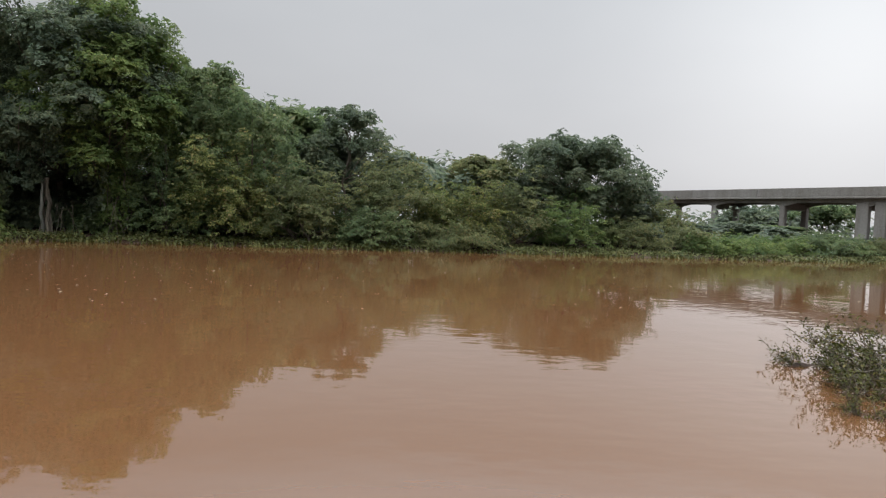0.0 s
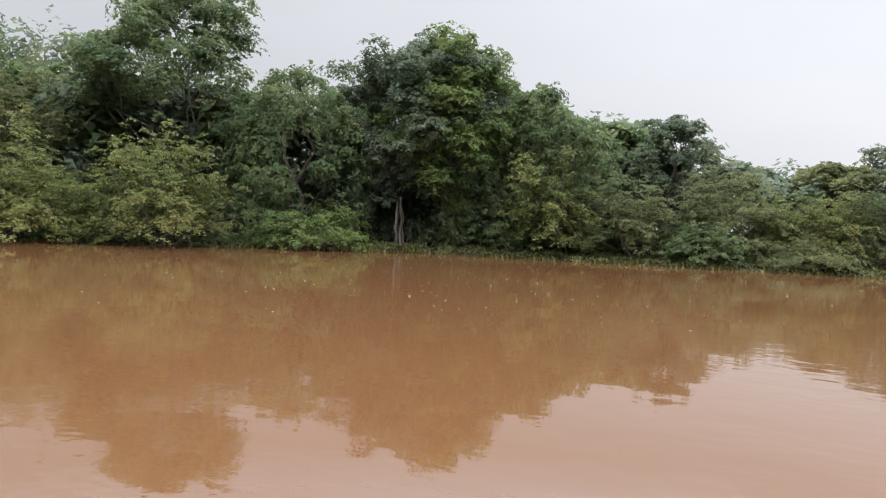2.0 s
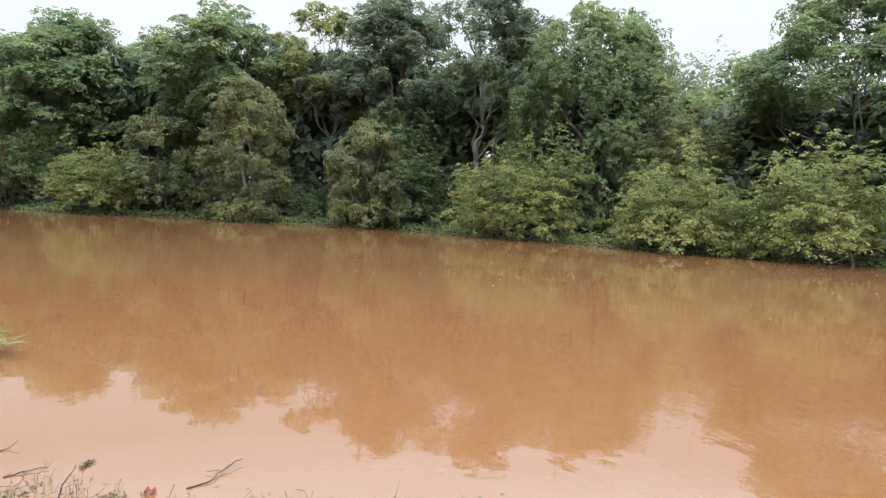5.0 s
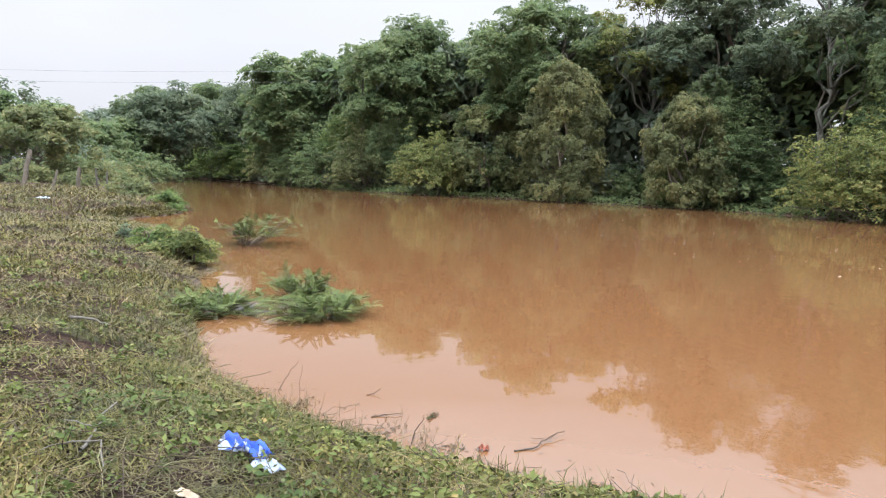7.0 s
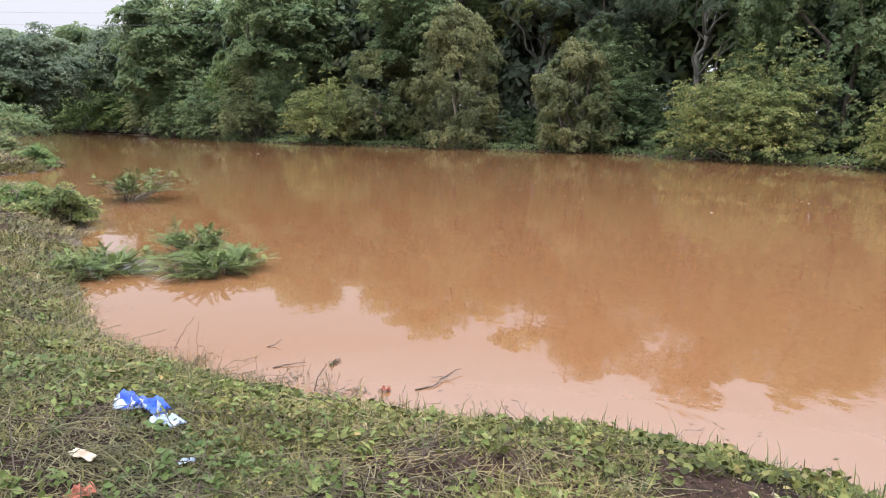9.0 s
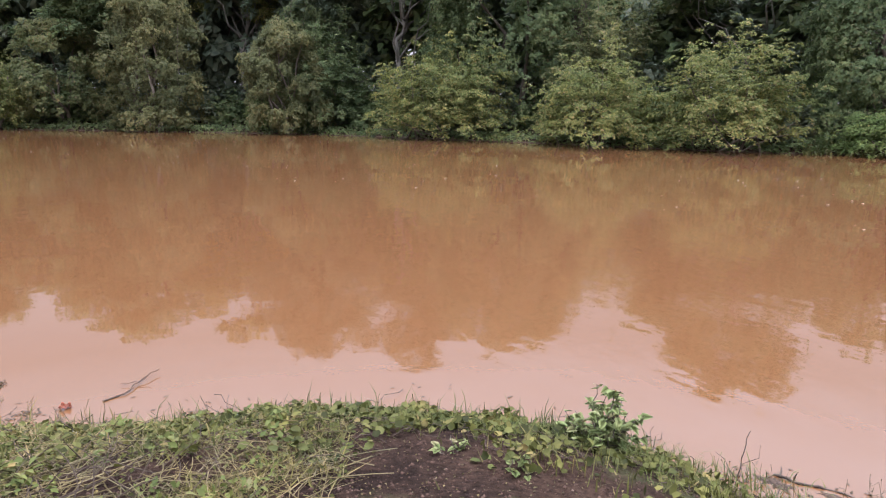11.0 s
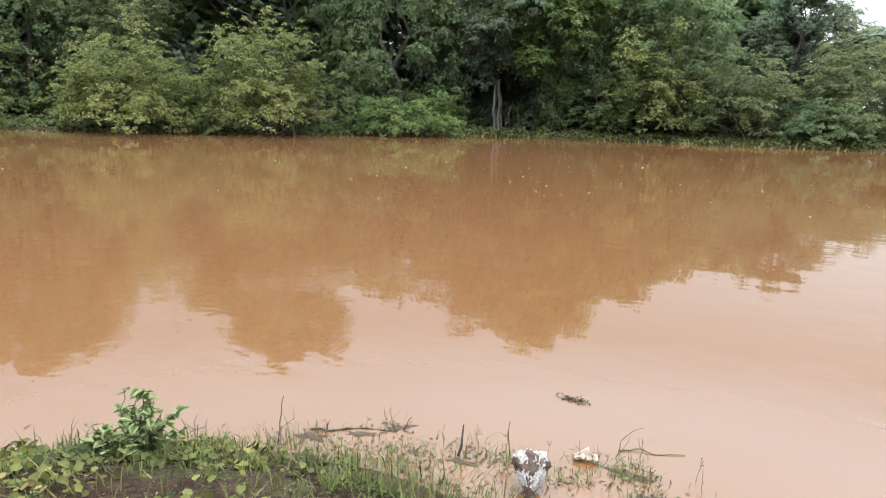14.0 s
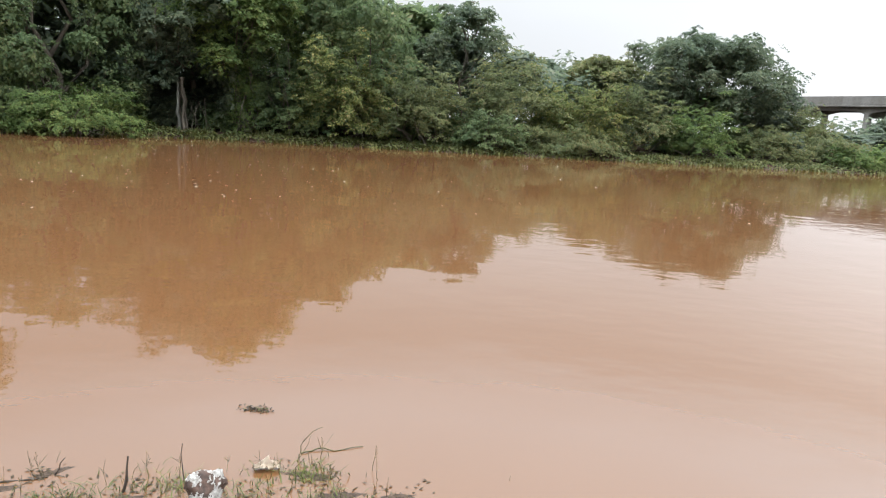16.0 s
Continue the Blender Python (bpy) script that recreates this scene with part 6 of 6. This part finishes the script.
twig("thin brown reed lying on the water", [(-1.38, 3.72, 0.004), (-1.28, 3.80, 0.014), (-1.2, 3.80, 0.003), (-1.05, 3.90, 0.004)], 0.005, (), DRY)
twig("thin dry twig standing at the flooded edge", [(-2.98, 2.5, 0.0), (-2.99, 2.53, 0.16), (-2.97, 2.55, 0.33)], 0.004, [((-2.98, 2.52, 0.05), (-2.9, 2.56, 0.28)), ((-2.98, 2.52, 0.03), (-3.12, 2.47, 0.14))])
twig("dark broken stake in the drowned weeds", [(-2.12, 3.08, -0.05), (-2.1, 3.12, 0.19)], 0.010)
twig("thin upright reed in the shallows", [(-1.88, 3.25, -0.05), (-1.88, 3.27, 0.22)], 0.004)
twig("bare twig rising from the shallow water", [(-5.74, -3.28, -0.05), (-5.8, -3.22, 0.10), (-5.88, -3.12, 0.27)], 0.004, [((-5.76, -3.26, 0.02), (-5.7, -3.4, 0.04))])
twig("thin upright twig in the shallow water", [(-5.82, -3.09, -0.05), (-5.84, -3.06, 0.24)], 0.003)
twig("weathered grey branch lying in the grass", [(-2.95, -2.78, 0.64), (-3.3, -3.0, 0.60), (-3.72, -3.24, 0.57)], 0.010, [((-3.3, -3.0, 0.6), (-3.2, -3.12, 0.66))], GREY_WOOD)
twig("long pale dead stem arched over the grass", [(-2.85, -2.55, 0.60), (-3.0, -2.7, 0.68), (-2.95, -2.95, 0.64), (-2.7, -3.1, 0.61)], 0.006, (), GREY_WOOD)
twig("pale dead stick lying on the bank", [(-5.9, -5.7, 0.46), (-5.98, -5.5, 0.44), (-6.0, -5.3, 0.39)], 0.018, (), GREY_WOOD)
twig("dark floating twig near the bank", [(-5.92, -2.46, 0.004), (-5.96, -2.40, 0.012), (-6.02, -2.36, 0.05)], 0.005)
twig("dark floating twig near the bank", [(-5.42, -2.22, 0.004), (-5.5, -2.1, 0.012), (-5.55, -1.98, 0.015)], 0.006, [((-5.48, -2.12, 0.01), (-5.38, -2.05, 0.04))])
twig("wilted grass blade standing in the water", [(-5.0, -1.75, -0.02), (-5.02, -1.72, 0.1), (-5.05, -1.66, 0.19)], 0.006)


def floating_clump(label, x, y, R, seed):
    rng = np.random.default_rng(seed)
    ob = thing("floating_clump", x, y, 0.0, label, "debris")
    n = 95
    p = np.stack([rng.normal(0, R * 0.85, n), rng.normal(0, R * 0.3, n), rng.uniform(0.002, 0.009, n)], 1)
    tagged(part_np("litter", *leaves(rng, p, rng.normal(0, 0.6, (n, 3)) + [0, 0, 1], 0.03, 0.010, 0.0), DARK_FLOAT, ob), kind="stuff")
    tagged(part_np("sprig", *leaves(rng, p[:14] + [R * 0.3, 0, 0.006], rng.normal(0, 0.5, (14, 3)) + [0, 0, 1], 0.024, 0.009, 0.0), LEAF_OLIVE, ob), kind="stuff")


floating_clump("dark clump of floating plant litter", -1.88, 4.2, 0.085, 71)
floating_clump("dark clump of floating leaf litter", -5.6, -1.75, 0.06, 72)
floating_clump("dark clump of floating leaf litter", -5.45, -2.9, 0.16, 73)


def crumpled(name, label, category, x, y, z, sx, sy, tall, mat, seed, turn=0.0, patches=None):
    """A crumpled sheet with thickness: folded plastic, card or leaf."""
    rng = np.random.default_rng(seed)
    n = 15
    bm = bmesh.new()
    ph = rng.uniform(0, 6, 6)
    grid = []
    for i in range(n):
        row = []
        for j in range(n):
            u, v = i / (n - 1) - 0.5, j / (n - 1) - 0.5
            edge = 1 - 0.25 * rng.random() * (abs(u) + abs(v))
            fold = 0.5 + 0.28 * math.sin(9 * u + ph[0] + 2 * math.sin(5 * v + ph[1])) + 0.24 * math.sin(11 * v + ph[2] + 3 * u) + 0.12 * rng.normal()
            row.append(bm.verts.new((u * sx * edge, v * sy * edge, max(0.004, tall * fold * (1.2 - abs(u) - abs(v))))))
        grid.append(row)
    for i in range(n - 1):
        for j in range(n - 1):
            bm.faces.new((grid[i][j], grid[i + 1][j], grid[i + 1][j + 1], grid[i][j + 1]))
    bmesh.ops.solidify(bm, geom=bm.faces[:], thickness=0.003)
    ob = thing(name, x, y, z, label, category, turn=turn)
    sheet = part("sheet", bm, mat, ob)
    smooth(sheet.data)
    if patches:
        sheet.data.materials.append(patches)
        for p in sheet.data.polygons:
            c = p.center
            p.material_index = 1 if (c.x > 0.12 * sx and c.x < 0.40 * sx and c.y < 0.1 * sy) or math.sin(c.x * 60 + 1) * math.sin(c.y * 75) > 0.72 else 0
    return ob


def on_ground(name, label, category, x, y, sx, sy, tall, mat, seed, turn, patches=None, lift=0.02):
    crumpled(name, label, category, x, y, max(ground_at(x, y), 0.0) + lift, sx, sy, tall, mat, seed, turn, patches)


on_ground("plastic_bag", "torn blue and white plastic bag in the grass", "bag", -3.34, -2.12, 0.12, 0.33, 0.10, BLUE_PLASTIC, 81, -10, WHITE_PLASTIC, 0.03)
on_ground("plastic_scrap", "wet silvery plastic scrap beside the blue bag", "rubbish", -3.21, -1.92, 0.09, 0.19, 0.05, WHITE_PLASTIC, 82, -15, None, 0.03)
on_ground("card_scrap", "pale torn card scrap lying in the grass", "rubbish", -2.79, -2.07, 0.06, 0.17, 0.03, PALE_CARD, 83, -20, None, 0.03)
on_ground("plastic_scrap", "small white plastic scrap in the weeds", "rubbish", -2.89, -1.66, 0.04, 0.08, 0.02, WHITE_PLASTIC, 84, 40, None, 0.03)
on_ground("plastic_scrap", "crumpled clear plastic caught at the water edge", "rubbish", -4.28, -1.0, 0.07, 0.12, 0.05, WHITE_PLASTIC, 85, 10)
on_ground("plastic_scrap", "small grey plastic scrap among creeper leaves", "rubbish", -4.33, -0.1, 0.05, 0.08, 0.05, WHITE_PLASTIC, 86, 70, None, 0.04)
on_ground("card_scrap", "soggy pale card in the drowned weeds", "rubbish", -1.5, 3.5, 0.16, 0.08, 0.06, PALE_CARD, 87, 25, None, 0.01)
on_ground("dead_leaf", "curled red-brown leaf floating near the stick", "leaf", -5.07, -1.2, 0.06, 0.08, 0.05, RED_LEAF, 88, 30, None, 0.004)
on_ground("plastic_scrap", "pale scrap lying on the grassy field", "rubbish", -22.1, -22.7, 0.3, 0.6, 0.1, WHITE_PLASTIC, 89, 15)
on_ground("dead_leaf", "orange-brown dead leaf in the bank weeds", "leaf", -2.52, -1.90, 0.09, 0.12, 0.05, RED_LEAF, 90, 60, None, 0.03)


def chunk():
    """A plain bleached block in place of a cattle skull, with dark patches, broad above and narrow below, propped in
    the wet weeds.
    """
    bm = bmesh.new()
    bmesh.ops.create_icosphere(bm, subdivisions=5, radius=1.0)
    for v in bm.verts:
        x, y, z = v.co
        w = 0.10 * (1.12 if z > 0.25 else max(0.42, 1.0 + (z - 0.25) * 0.75))
        k = 0.93 + 0.10 * noise.noise(v.co * 2.3) + 0.07 * noise.noise(v.co * 6.0) + 0.04 * noise.noise(v.co * 15.0)
        top = min(z, 0.72)
        v.co = Vector((math.copysign(abs(x) ** 0.75, x) * w * k, y * 0.07 * k * (1 - 0.25 * (abs(x) < 0.3)), top * 0.17 * k))
    ob = thing("debris_chunk", -1.62, 3.04, 0.10, "bleached dark-mottled block standing in for a cattle skull", "debris")
    ob.matrix_basis = pose(-1.62, 3.04, 0.09, -32, 0, 28)
    p = part("body", bm, CHUNK, ob)
    p.data.materials.append(CHUNK_DARK)
    for f in p.data.polygons:
        x, z = f.center.x / 0.1, f.center.z / 0.17
        n = 0.25 * noise.noise(f.center * 22.0) + 0.40 * noise.noise(f.center * 70.0)
        f.material_index = int(abs(x + 0.03 + n) < 0.28 + 0.10 * math.sin(7 * z) or (abs(abs(x) - 0.88 + n) < 0.26 and 0.05 < z < 0.48))
    smooth(p.data)


chunk()


def floating_specks():
    """Petals and foam that drift on the whole river."""
    rng = np.random.default_rng(91)
    a = along_shore(rng, FAR_SHORE[2:-4], 1500, -26, -0.5, 1)
    a = np.concatenate([a, along_shore(rng, FAR_SHORE[18:25], 420, -24, -1.0, 1)])
    ok = in_river(a[:, 0], a[:, 1])
    a = a[ok]
    n = len(a)
    p = np.stack([a[:, 0], a[:, 1], np.full(n, 0.012)], 1)
    v, f = leaves(rng, p, rng.normal(0, 0.15, (n, 3)) + [0, 0, 1], 0.074, 0.052, 0.0, 0.1)
    tagged(part_np("floating_petals", v, f, FOAM), "pale petals and foam flecks drifting on the river", "petals", kind="stuff")


floating_specks()
